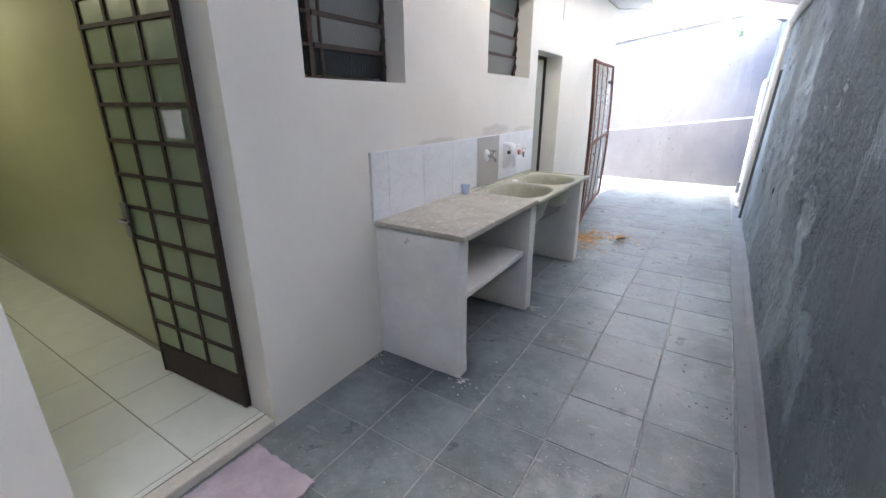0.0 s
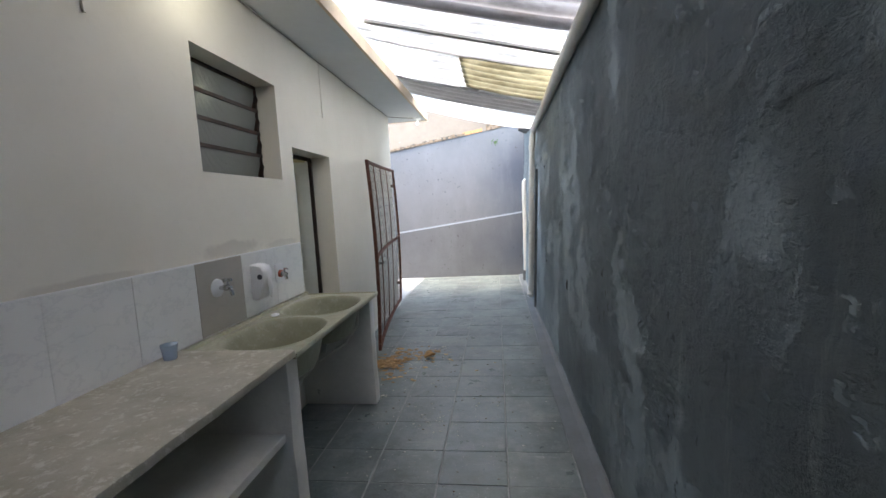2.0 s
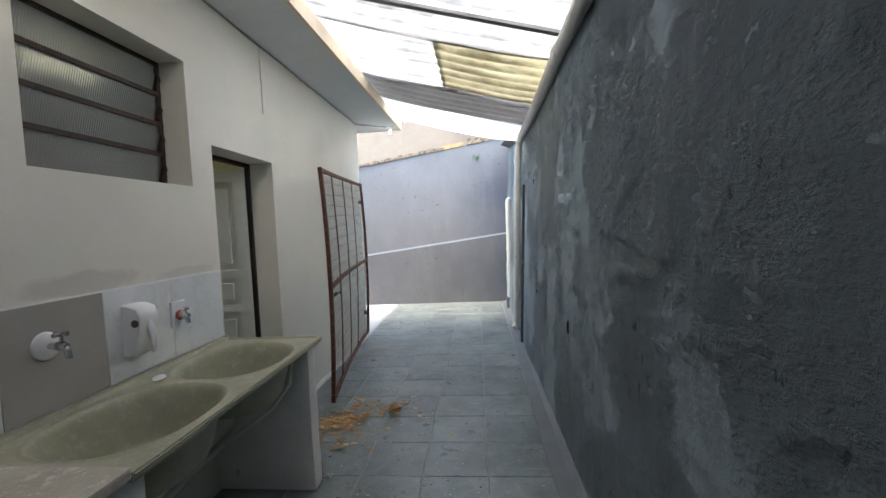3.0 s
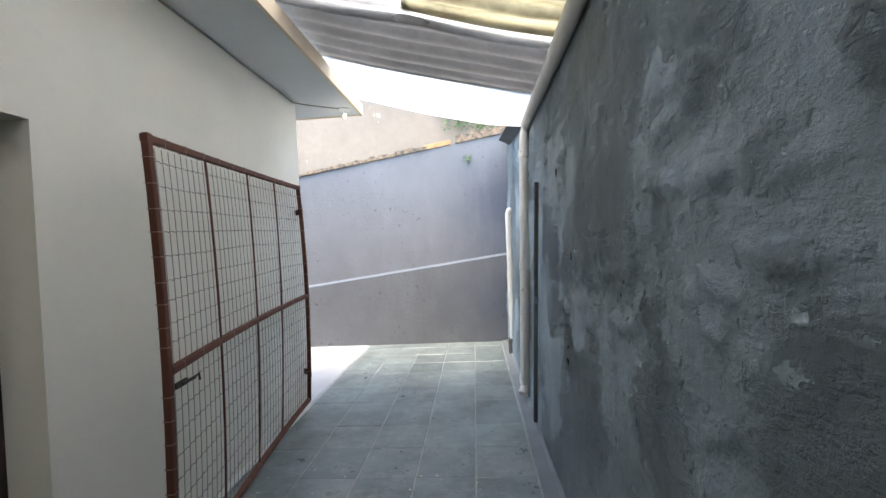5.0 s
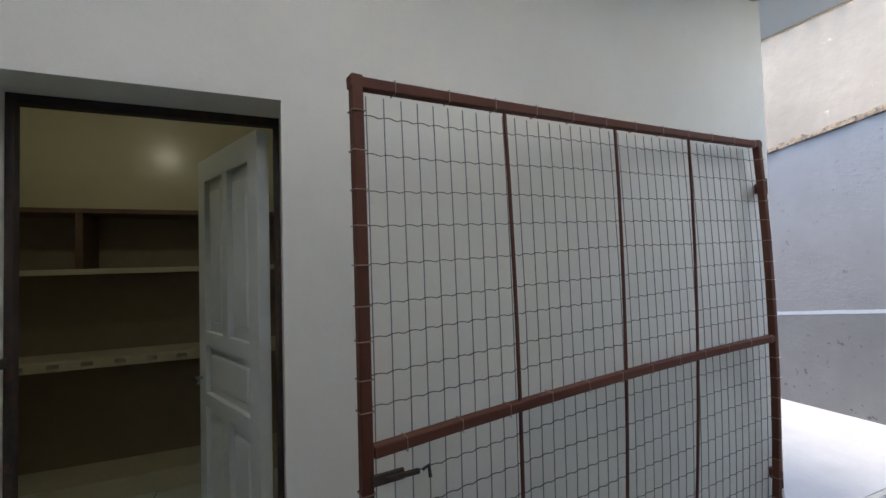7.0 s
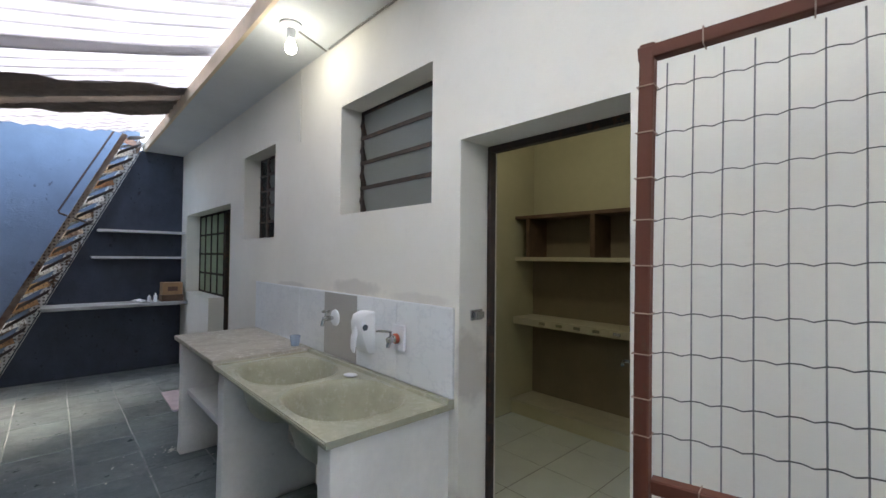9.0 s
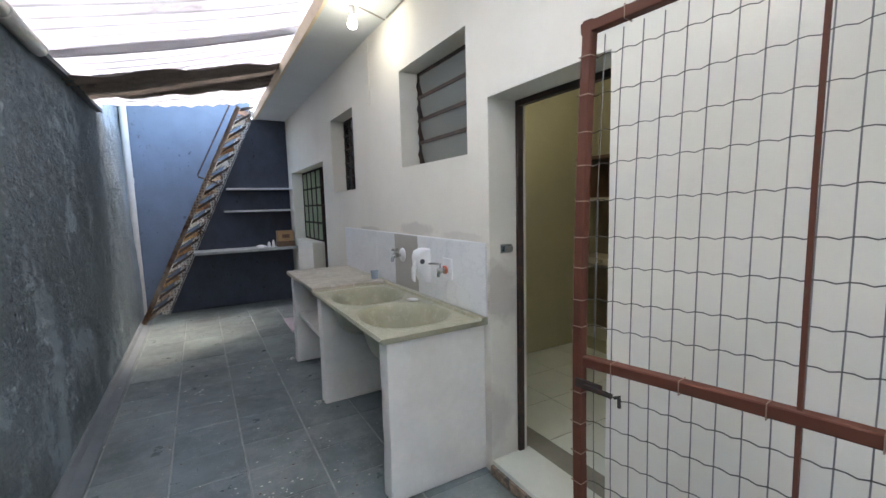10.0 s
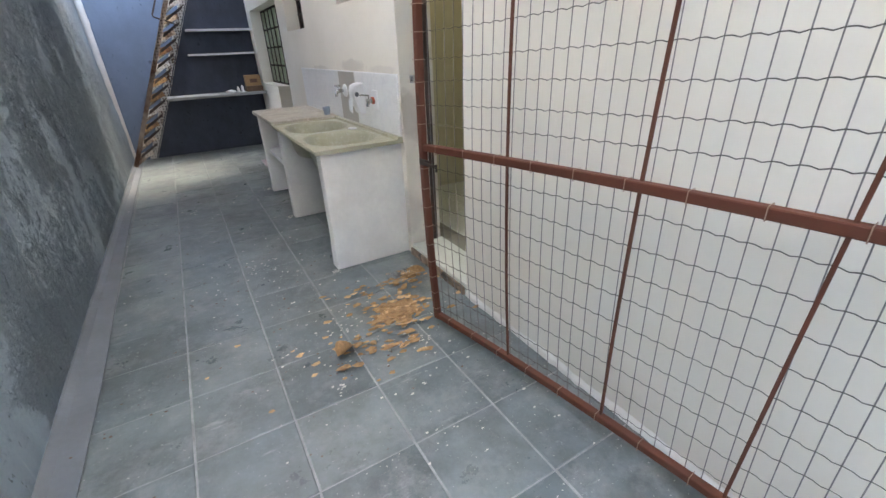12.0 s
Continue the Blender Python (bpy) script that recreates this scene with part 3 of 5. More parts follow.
for (a, b, c, d) in zip(grid, grid[1:], back, back[1:]):
    bm.faces.new((a[-1], c[1], d[1], b[-1]))
    bm.faces.new((c[0], d[0], d[1], c[1]))
right_wall = structure("wall_boundary", bm, M_RIGHT, "dark blue-grey boundary wall of rough scuffed plaster", "wall", smooth=True)

# end wall by the stair, split along the stair's slope: navy below it, blue above
def prism_y(bm, outline, y0, y1):
    a = [bm.verts.new((x, y0, z)) for x, z in outline]
    b = [bm.verts.new((x, y1, z)) for x, z in outline]
    bm.faces.new(a), bm.faces.new(b[::-1])
    for k in range(len(a)):
        bm.faces.new((a[k], a[(k + 1) % len(a)], b[(k + 1) % len(a)], b[k]))


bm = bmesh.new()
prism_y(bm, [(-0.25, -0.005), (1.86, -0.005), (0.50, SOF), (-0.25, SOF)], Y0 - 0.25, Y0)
structure("wall_shelf_end", bm, M_NAVY, "dark navy wall behind the shelves", "wall")
bm = bmesh.new()
# top raised out of view to 4.5 to block sun at the gap
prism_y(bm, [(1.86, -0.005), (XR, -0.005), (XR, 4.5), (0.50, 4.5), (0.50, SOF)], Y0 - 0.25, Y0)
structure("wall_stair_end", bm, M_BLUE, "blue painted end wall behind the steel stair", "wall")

# far wall with its sloping top, stripe and two paints
def slope_wall(bm, x0, x1, y0, y1, za, zb, zc, zd):
    c = [bm.verts.new(p) for p in ((x0, y0, za), (x1, y0, zb), (x1, y0, zd), (x0, y0, zc), (x0, y1, za), (x1, y1, zb), (x1, y1, zd), (x0, y1, zc))]
    for q in ((0, 1, 2, 3), (4, 7, 6, 5), (0, 4, 5, 1), (3, 2, 6, 7), (0, 3, 7, 4), (1, 5, 6, 2)):
        bm.faces.new([c[i] for i in q])


def top_z(x):
    return 2.76 + 0.147 * x


def line_z(x):
    return 1.042 + 0.120 * x


bm = bmesh.new()
slope_wall(bm, -5, XR + 0.1, Y1, Y1 + 0.14, -0.005, -0.005, line_z(-5), line_z(XR + 0.1))
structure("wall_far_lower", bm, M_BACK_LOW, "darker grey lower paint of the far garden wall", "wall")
bm = bmesh.new()
slope_wall(bm, -5, XR + 0.1, Y1, Y1 + 0.14, line_z(-5), line_z(XR + 0.1), top_z(-5), top_z(XR + 0.1))
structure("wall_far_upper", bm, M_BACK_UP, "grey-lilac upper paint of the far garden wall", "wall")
bm = bmesh.new()
n = 60
for i in range(n):
    xa, xb = -5 + (XR + 5) * i / n, -5 + (XR + 5) * (i + 1) / n
    wa, wb = (0.017 + 0.003 * noise.noise(Vector((x * 6, 0, 3))) for x in (xa, xb))
    ca, cb = (line_z(x) + 0.004 * noise.noise(Vector((x * 3, 9, 3))) for x in (xa, xb))
    slope_wall(bm, xa, xb, Y1 - 0.003, Y1 + 0.0, ca - wa, cb - wb, ca + wa, cb + wb)
bmesh.ops.remove_doubles(bm, verts=bm.verts, dist=1e-4)
structure("trim", bm, M_STRIPE, "thin pale blue painted line across the far wall", "painted line")

# broken brick edge on top of the far wall
bm = bmesh.new()
random.seed(4)
x = -5.0
while x < XR + 0.05:
    w = random.uniform(0.05, 0.13)
    if not 0.95 < x < 1.36:
        h = random.uniform(0.035, 0.075) + (0.06 if x > 1.4 else 0)
        y0 = Y1 - random.uniform(0.0, 0.02) - 0.012
        slope_wall(bm, x, x + w - 0.004, y0, Y1 + 0.14, top_z(x) + 0.002, top_z(x + w) + 0.002, top_z(x) + h, top_z(x + w) + h * random.uniform(0.8, 1.15))
    x += w
structure("coping", bm, M_COPING, "crumbling brick and mortar edge on top of the far wall", "coping")
for i, x in enumerate((0.96, 1.165)):
    bm = bmesh.new()
    slope_wall(bm, x, x + 0.198, Y1 - 0.015, Y1 + 0.13, top_z(x) + 0.003, top_z(x + 0.198) + 0.003, top_z(x) + 0.07, top_z(x + 0.198) + 0.072)
    bmesh.ops.bevel(bm, geom=list(bm.edges), offset=0.004, segments=1, affect="EDGES")
    part("brick", bm, M_BRICK, scene.objects["coping"])

# neighbour's house wall behind, with its clay tile verge
bm = bmesh.new()
slope_wall(bm, -6, 4.5, 10.62, 10.85, -0.05, -0.05, 4.0, 4.0)
neighbour = structure("wall_neighbour", bm, M_CREAM, "cream plastered wall of the neighbouring house", "wall")
bm = bmesh.new()
for i in range(46):
    x = -6 + i * 0.23
    z = 4.0
    pts = [(x + 0.1, 10.52, z + 0.035), (x + 0.1, 10.75, z + 0.055), (x + 0.1, 11.0, z + 0.09)]
    tube(bm, pts, [0.062, 0.058, 0.055], 8)
structure("roof_verge", bm, M_ROOFTILE, "row of red clay roof tiles on the neighbour's wall", "roof")
bm = bmesh.new()
slope_wall(bm, -6, 4.5, 10.88, 16, 0, 0, 4.0, 4.0)
structure("wall_neighbour_body", bm, M_CREAM, "body of the neighbouring house", "wall")

# cement fillet at the foot of the boundary wall: a flat strip, then a steep lip
bm = bmesh.new()
rows = []
for i in range(70):
    y = -0.80 + i * (Y1 + 0.80) / 69
    w = 0.182 + 0.008 * noise.noise(Vector((2, y * 1.1, 0))) + 0.03 * math.exp(-((y - 5) / 1.6) ** 2)
    l = 0.045 + 0.012 * noise.noise(Vector((7, y * 2.1, 0)))
    rows.append([bm.verts.new(p) for p in ((XR - w, y, 0.001), (XR - w, y, 0.008), (XR - 0.125 + l * 0.3, y, 0.012), (XR - 0.075 - wall_lean(y, 0) * 0.1, y, 0.035), (XR + 0.02, y, 0.052))])
for a, b in zip(rows, rows[1:]):
    for k in range(4):
        bm.faces.new((a[k], a[k + 1], b[k + 1], b[k]))
bmesh.ops.remove_doubles(bm, verts=bm.verts, dist=1e-4)
structure("baseboard", bm, M_STRIP, "grey painted cement fillet along the foot of the wall", "kerb")

# ---------------- corrugated roof over the yard ----------------
def roof_z(x):
    return 3.075 - 0.262 * (x - 0.42)


roof = thing("patio_roof", "lean-to roof of corrugated translucent and grey sheets over the yard", "roof", (1.3, 3.5, 2.6))
P = 0.177


def sheet(name, mat, y0, y1, x0=0.40, x1=2.21, lift=0.0, seed=0, label="", skew=0.0, skew_end=0.0):
    bm = bmesh.new()
    n = max(8, int(abs(y1 - y0) / P * 10))
    rows = []
    for i in range(n + 1):
        row = []
        for j in range(15):
            x = x0 + (x1 - x0) * j / 14
            y = y0 + (y1 - y0) * i / n + (skew * (1 - i / n) + skew_end * i / n) * (x - x0)
            sag = -0.02 * math.sin(math.pi * j / 14) + 0.02 * noise.noise(Vector((x * 1.1, y * 1.2, seed * 3.1)))
            row.append(bm.verts.new((x, y, roof_z(x) + lift + 0.026 * max(-0.75, min(0.75, 1.25 * math.cos(2 * math.pi * y / P))) + sag)))
        rows.append(row)
    for a, b in zip(rows, rows[1:]):
        for j in range(14):
            bm.faces.new((a[j], a[j + 1], b[j + 1], b[j]))
    up = bmesh.ops.solidify(bm, geom=list(bm.faces), thickness=0.003)
    return part(name, bm, mat, roof, label, smooth=True)


sheet("corrugated_sheet", M_SHEET_D, -0.57, 1.30, seed=1, skew=0.74, label="dirty white translucent corrugated sheet")
sheet("corrugated_sheet", M_SHEET_B, 0.65, 1.66, seed=2, lift=-0.055, skew=0.36, skew_end=0.25, label="brown-stained opaque corrugated sheet")
for k in range(4):
    a = 1.42 + k * 0.95
    sheet("corrugated_sheet", M_SHEET_D if k < 3 else M_SHEET_A, a, a + 1.06, seed=3 + k, lift=0.006 * (k % 2), label="dirty white translucent corrugated sheet")
sheet("corrugated_sheet", M_SHEET_A, 5.20, 6.45, 0.40, 1.34, seed=8, lift=0.004, label="dirty white translucent corrugated sheet")
sheet("corrugated_sheet", M_SHEET_Y, 5.20, 6.28, 1.30, 2.21, seed=9, lift=-0.004, label="yellowed translucent sheet with brown dirt")
sheet("corrugated_sheet", M_SHEET_A, 6.24, 6.45, 1.30, 2.21, seed=9, lift=0.004, label="white translucent strip of sheet")
sheet("corrugated_sheet", M_SHEET_G, 6.40, 7.30, seed=10, lift=0.014, label="grey opaque corrugated sheet")
sheet("corrugated_sheet", M_SHEET_C, 8.32, 7.24, seed=12, label="clear white translucent corrugated sheet", skew=-0.08)
for y in (4.78,):
    bm = bmesh.new()
    bar(bm, (0.62, y, roof_z(0.62) - 0.035), (2.14, y, roof_z(2.14) - 0.035), 0.05, 0.02)
    part("overlap_strip", bm, M_SHEET_G, roof, "dark strip under a sheet joint")

# ---------------- pipes and wall fittings ----------------
def pipe(name, pts, r, label, joints=(), mat=None):
    t = thing(name, label, "pipe", pts[0])
    bm = bmesh.new()
    tube(bm, pts, r, 16)
    part("pipe_run", bm, mat or M_PVC, t, smooth=True)
    for a, b in joints:
        bm = bmesh.new()
        d = (Vector(b) - Vector(a)).normalized()
        tube(bm, [Vector(a), Vector(a) + d * 0.004, Vector(b) - d * 0.004, Vector(b)], [r * 1.05, r * 1.14, r * 1.14, r * 1.05], 16)
        part("collar", bm, M_PVC, t, smooth=True)
    return t


bx, by = XR - 0.112, 7.885
pipe("downpipe", [(bx - 0.03, by - 0.045, 0.075), (bx, by, 0.13), (bx, by, 0.2), (bx + 0.048, by + 0.01, 1.3), (bx + 0.095, by + 0.03, 2.44), (bx + 0.11, by + 0.02, 2.51), (bx + 0.125, by - 0.05, 2.56)], 0.047,
     "cream PVC rainwater downpipe fixed to the dark wall", [((bx, by, 0.16), (bx, by + 0.003, 0.24)), ((bx + 0.045, by + 0.009, 1.22), (bx + 0.048, by + 0.010, 1.30)), ((bx + 0.087, by + 0.027, 2.26), (bx + 0.090, by + 0.028, 2.34))])
pipe("gutter_pipe", [(XR - 0.045 + 0.035 * min(1, max(0, (y - 5.0) / 1.6)), y, 2.555 + 0.008 * math.sin(y * 2)) for y in np.linspace(2.75, 7.86, 20)], 0.045,
     "cream PVC gutter pipe along the top of the dark wall", [((XR - 0.045, y, 2.555), (XR - 0.045, y + 0.08, 2.555)) for y in (3.3, 4.9)])
bm = bmesh.new()
beam_pts = [(XR - 0.03, y, 2.565 + 0.01 * math.sin(y * 4)) for y in np.linspace(0.75, 2.72, 9)]
rings = [[bm.verts.new((x + dx, y, z + dz)) for dx, dz in ((-0.025, -0.018), (0.025, -0.018), (0.025, 0.018), (-0.025, 0.018))] for x, y, z in beam_pts]
for a, b in zip(rings, rings[1:]):
    for k in range(4):
        bm.faces.new((a[k], a[(k + 1) % 4], b[(k + 1) % 4], b[k]))
bm.faces.new(rings[0][::-1]), bm.faces.new(rings[-1])
solo("wall_flashing", bm, M_PVCDARK, "dark metal flashing on top of the boundary wall", "flashing")
pipe("short_pipe", [(2.10, 9.55, 0.14), (2.105, 9.55, 1.2), (2.11, 9.55, 1.84), (2.12, 9.55, 1.88), (2.15, 9.55, 1.90)], 0.04,
     "capped white PVC pipe stub against the dark wall", [((2.105, 9.55, 1.0), (2.105, 9.55, 1.07)), ((2.11, 9.55, 1.5), (2.11, 9.55, 1.57))])
bm = bmesh.new()
box(bm, 2.035, 9.48, 0.0, 2.15, 9.62, 0.20, 0.012)
solo("pipe_shoe", bm, M_PVCDARK, "dark grey box at the foot of the short pipe", "drain box")
pipe("stair_pipe", [(XR - 0.06, Y0 + 0.06, 0.03), (XR - 0.055, Y0 + 0.06, 1.6), (XR - 0.05, Y0 + 0.06, 3.2)], 0.045,
     "white PVC pipe in the corner by the stair", [((XR - 0.055, Y0 + 0.06, 1.9), (XR - 0.055, Y0 + 0.06, 1.98))])
steel_bar = thing("steel_bar", "dark painted steel bar upright on the boundary wall", "bar", (XR - 0.108, 7.33, 0.0))
LOW, TOP = Vector((XR - 0.108, 7.33, 0.035)), Vector((XR - 0.050, 7.09, 1.92))
for nm, a, b, w, mt in (("lower_length", 0.0, 0.515, 0.03, M_PVCDARK), ("upper_length", 0.545, 1.0, 0.03, M_PVCDARK), ("joint", 0.515, 0.545, 0.036, M_STRIP)):
    bm = bmesh.new()
    bar(bm, LOW.lerp(TOP, a), LOW.lerp(TOP, b), w, w, (0, 1, 0))
    part(nm, bm, mt, steel_bar, "paler painted joint" if nm == "joint" else "")
for y, z, h in ((6.53, 1.900, 0.05), (6.11, 1.405, 0.05), (6.21, 0.865, 0.07), (4.84, 0.83, 0.06)):
    bm = bmesh.new()
    bmesh.ops.create_uvsphere(bm, u_segments=12, v_segments=8, radius=1)
    bmesh.ops.transform(bm, matrix=Matrix.Translation((XR - 0.002 - wall_lean(y, z), y, z)) @ Matrix.Diagonal((0.014, 0.026, h * 0.85, 1)), verts=bm.verts)
    solo("wall_hole", bm, M_BLACKHOLE, "dark weep hole in the boundary wall", "hole", "weep holes", smooth=True)

for y, z in ((2.96, 2.356), (5.295, 2.394)):
    bm = bmesh.new()
    box(bm, 0.0005, y - 0.006, z, 0.009, y + 0.006, SOF - 0.002, 0.002)
    solo("cable_cover", bm, M_HOUSE, "thin painted cable cover down the house wall", "cable")
bm = bmesh.new()
tube(bm, [(0.012, y, SOF - 0.010 + 0.003 * math.sin(y * 7)) for y in np.linspace(3.4, 7.80, 40)] + [(0.10, 7.90, SOF - 0.008), (0.36, 8.08, SOF - 0.008)], 0.006, 6)
solo("cable", bm, M_CABLE, "grey cable along the corner of wall and soffit", "cable", smooth=True)
bm = bmesh.new()
tube(bm, [(0.012, 3.36, SOF - 0.012), (0.15, 3.42, SOF - 0.008), (0.26, 3.47, SOF - 0.008)], 0.006, 6)
solo("cable", bm, M_CABLE, "short grey cable to the lamp socket", "cable", smooth=True)


def bulb(x, y, k=1.0):
    t = thing("ceiling_bulb", "lit bare bulb in a white socket under the eave", "lamp", (x, y, SOF - 0.2), "bare bulbs")
    bm = bmesh.new()
    tube(bm, [(x, y, SOF - 0.001), (x, y, SOF - 0.012), (x, y, SOF - 0.024), (x, y, SOF - 0.03)], [0.062, 0.062, 0.048, 0.03], 24)
    part("ceiling_rose", bm, M_PLASTIC, t, smooth=True)
    bm = bmesh.new()
    tube(bm, [(x, y, SOF - 0.03), (x, y, SOF - 0.03 - 0.045 * k), (x, y, SOF - 0.03 - 0.06 * k)], [0.025, 0.023, 0.018], 16)
    part("socket", bm, M_PLASTIC, t, smooth=True)
    bm = bmesh.new()
    pr = [(0.0, 0.016), (0.015, 0.020), (0.035, 0.030), (0.055, 0.034), (0.072, 0.030), (0.084, 0.018), (0.088, 0.004)]
    tube(bm, [(x, y, SOF - 0.03 - (0.06 + a) * k) for a, _ in pr], [b * k for _, b in pr], 16)
    o = part("glass_bulb", bm, M_BULB, t, "glowing white bulb", smooth=True)
    o.visible_shadow = False


bulb(0.31, 3.50)
bulb(0.41, 8.11, 0.45)

bm = bmesh.new()
bar(bm, (XR - 0.02, 8.35, 2.72), (XR - 0.06, 9.6, 2.80), 0.16, 0.02, (0.5, 0, 1))
solo("loose_board", bm, M_PVCDARK, "dark weathered board lying on top of the boundary wall", "board")

# ---------------- counter, tank, splashback ----------------
counter = thing("laundry_counter", "plastered masonry counter with a stained cement top and one shelf", "counter", (0.3, 2.65, 0))


def support(name, y0, y1, top, parent, seed):
    bm = bmesh.new()
    box(bm, 0.0, y0, 0.0, 0.585, y1, top, 0.012)
    bmesh.ops.subdivide_edges(bm, edges=[e for e in bm.edges if e.calc_length() > 0.3], cuts=5, use_grid_fill=True)
    for v in bm.verts:
        if v.co.x > 0.01:
            v.co += Vector((0, 1, 0)) * 0.006 * noise.noise(v.co * 5 + Vector((seed, 0, 0)))
            v.co.x += 0.006 * noise.noise(v.co * 6 + Vector((0, seed, 0)))
            if v.co.z < 0.05 and v.co.x > 0.5:
                v.co.x += 0.005
    part(name, bm, M_SUPPORT, parent, smooth=True)


support("side_wall", 2.135, 2.24, 0.858, counter, 1)
support("side_wall", 3.175, 3.285, 0.845, counter, 2)
bm = bmesh.new()
box(bm, 0.0, 2.242, 0.455, 0.55, 3.173, 0.495, 0.005)
part("shelf", bm, M_SUPPORT, counter, "white plastered shelf with a worn edge")
bm = bmesh.new()
box(bm, 0.0, 2.125, 0.862, 0.622, 3.20, 0.895, 0.004)
bmesh.ops.subdivide_edges(bm, edges=[e for e in bm.edges if e.calc_length() > 0.4], cuts=14, use_grid_fill=True)
for v in bm.verts:
    if v.co.x > 0.6:
        v.co.x += 0.004 * noise.noise(v.co * 14)
    v.co.z += 0.002 * noise.noise(v.co * 9)
part("worktop", bm, M_TOPSLAB, counter, "stained cement worktop with flaking white crust", smooth=True)

tank = thing("laundry_tank", "olive cast-marble double laundry sink on a plastered wall", "sink", (0.3, 3.9, 0))
support("side_wall", 4.470, 4.575, 0.844, tank, 3)
TY0, TY1, TX = 3.205, 4.605, 0.618


def tank_z(x, y):
    top = 0.868
    if x < 0.035:
        top = 0.884
    d = 0
    for cx, cy, rx, ry in ((0.325, 3.572, 0.250, 0.300), (0.325, 4.205, 0.255, 0.285)):
        s = (abs((x - cx) / rx) ** 2.5 + abs((y - cy) / ry) ** 2.5) ** (1 / 2.5)
        if 1.0 <= s < 1.035:
            top += 0.004 * math.sin(math.pi * (s - 1.0) / 0.035)
        if s < 1.0:
            k = min(1, max(0, (1.0 - s) / 0.30))
            k = k * k * (3 - 2 * k)
            d = max(d, 0.20 * k)
    edge = min(x if x > 0.05 else 9, TX - x, y - TY0, TY1 - y)
    if edge < 0.013 and d == 0:
        top += 0.006
    elif edge < 0.026 and d == 0:
        top -= 0.002
    return top - d


bm = bmesh.new()
nx, ny = 90, 200
tg = []
for i in range(nx + 1):
    row = []
    for j in range(ny + 1):
        x, y = TX * i / nx, TY0 + (TY1 - TY0) * j / ny
        row.append(bm.verts.new((x, y, tank_z(x, y))))
    tg.append(row)
for a, b in zip(tg, tg[1:]):
    for j in range(ny):
        bm.faces.new((a[j], b[j], b[j + 1], a[j + 1]))
low = {}
for i in range(nx + 1):
    for j in range(ny + 1):
        v = tg[i][j]
        low[i, j] = bm.verts.new((v.co.x, v.co.y, min(v.co.z - 0.022, 0.846)))
for i in range(nx):
    for j in range(ny):
        bm.faces.new((low[i, j], low[i, j + 1], low[i + 1, j + 1], low[i + 1, j]))
rim = [(i, 0) for i in range(nx)] + [(nx, j) for j in range(ny)] + [(i, ny) for i in range(nx, 0, -1)] + [(0, j) for j in range(ny, 0, -1)]
for (a, b), (c, d) in zip(rim, rim[1:] + rim[:1]):
    bm.faces.new((tg[a][b], tg[c][d], low[c, d], low[a, b]))
part("basin_top", bm, M_TANK, tank, "olive-beige double basin with rounded bowls", smooth=True)
bm = bmesh.new()
for z, q in ((0.866, 0.004), (0.856, 0.003)):
    tube(bm, [(TX + 0.001, TY0 + 0.004, z), (TX + 0.001, (TY0 + TY1) / 2, z), (TX + 0.001, TY1 - 0.004, z)], q, 8)
part("moulded_lip", bm, M_TANK, tank, smooth=True)
for cy in (3.592, 4.222):
    bm = bmesh.new()
    tube(bm, [(0.3, cy, 0.672), (0.3, cy, 0.6685)], 0.022, 16)
    part("drain", bm, M_DARKPLASTIC, tank, "dark drain hole")
bm = bmesh.new()
tube(bm, [(0.3, 4.235, 0.66), (0.3, 4.235, 0.56), (0.30, 4.20, 0.51), (0.30, 4.10, 0.50), (0.30, 3.65, 0.46), (0.30, 3.585, 0.47), (0.30, 3.585, 0.66)], 0.02, 10)
part("waste_pipe", bm, M_PVC, tank, "white waste pipe under the bowls", smooth=True)
bm = bmesh.new()
tube(bm, [(0.5, 4.44, 0.80), (0.50, 4.40, 0.66), (0.44, 4.30, 0.56), (0.36, 4.15, 0.52), (0.31, 3.95, 0.50)], 0.012, 8)
part("waste_hose", bm, M_PVC, tank, "white hose hanging under the bowls", smooth=True)

splash = thing("tile_splashback", "low row of marble-look tiles above the counter", "splashback", (0.0, 3.3, 0.88))
seams = [(2.115, 2.262, M_WTILE), (2.265, 2.6335, M_WTILE), (2.6343, 3.003, M_WTILE), (3.006, 3.390, M_WTILE), (3.393, 3.793, M_GTILE), (3.796, 4.184, M_WTILE), (4.187, 4.600, M_WTILE)]
bm = bmesh.new()
box(bm, -0.001, 2.11, 0.885, 0.006, 4.603, 1.287)
part("backing", bm, M_WSHELF, splash, "grey tile mortar")
for a, b, mt in seams:
    bm = bmesh.new()
    box(bm, 0.004, a, 0.893, 0.013, b, 1.288, 0.0015)
    part("tile", bm, mt, splash, "plain grey-beige tile" if mt is M_GTILE else "white marble-look tile")
bm = bmesh.new()
box(bm, 0.0, 2.108, 1.288, 0.012, 4.602, 1.294, 0.001)
part("top_edge", bm, M_PLASTIC, splash, "white grout along the top edge")


# taps and dispenser
def lathe(bm, axis_from, axis_to, prof, n=20):
    a, b = Vector(axis_from), Vector(axis_to)
    tube(bm, [a + (b - a) * t for t, _ in prof], [r for _, r in prof], n)


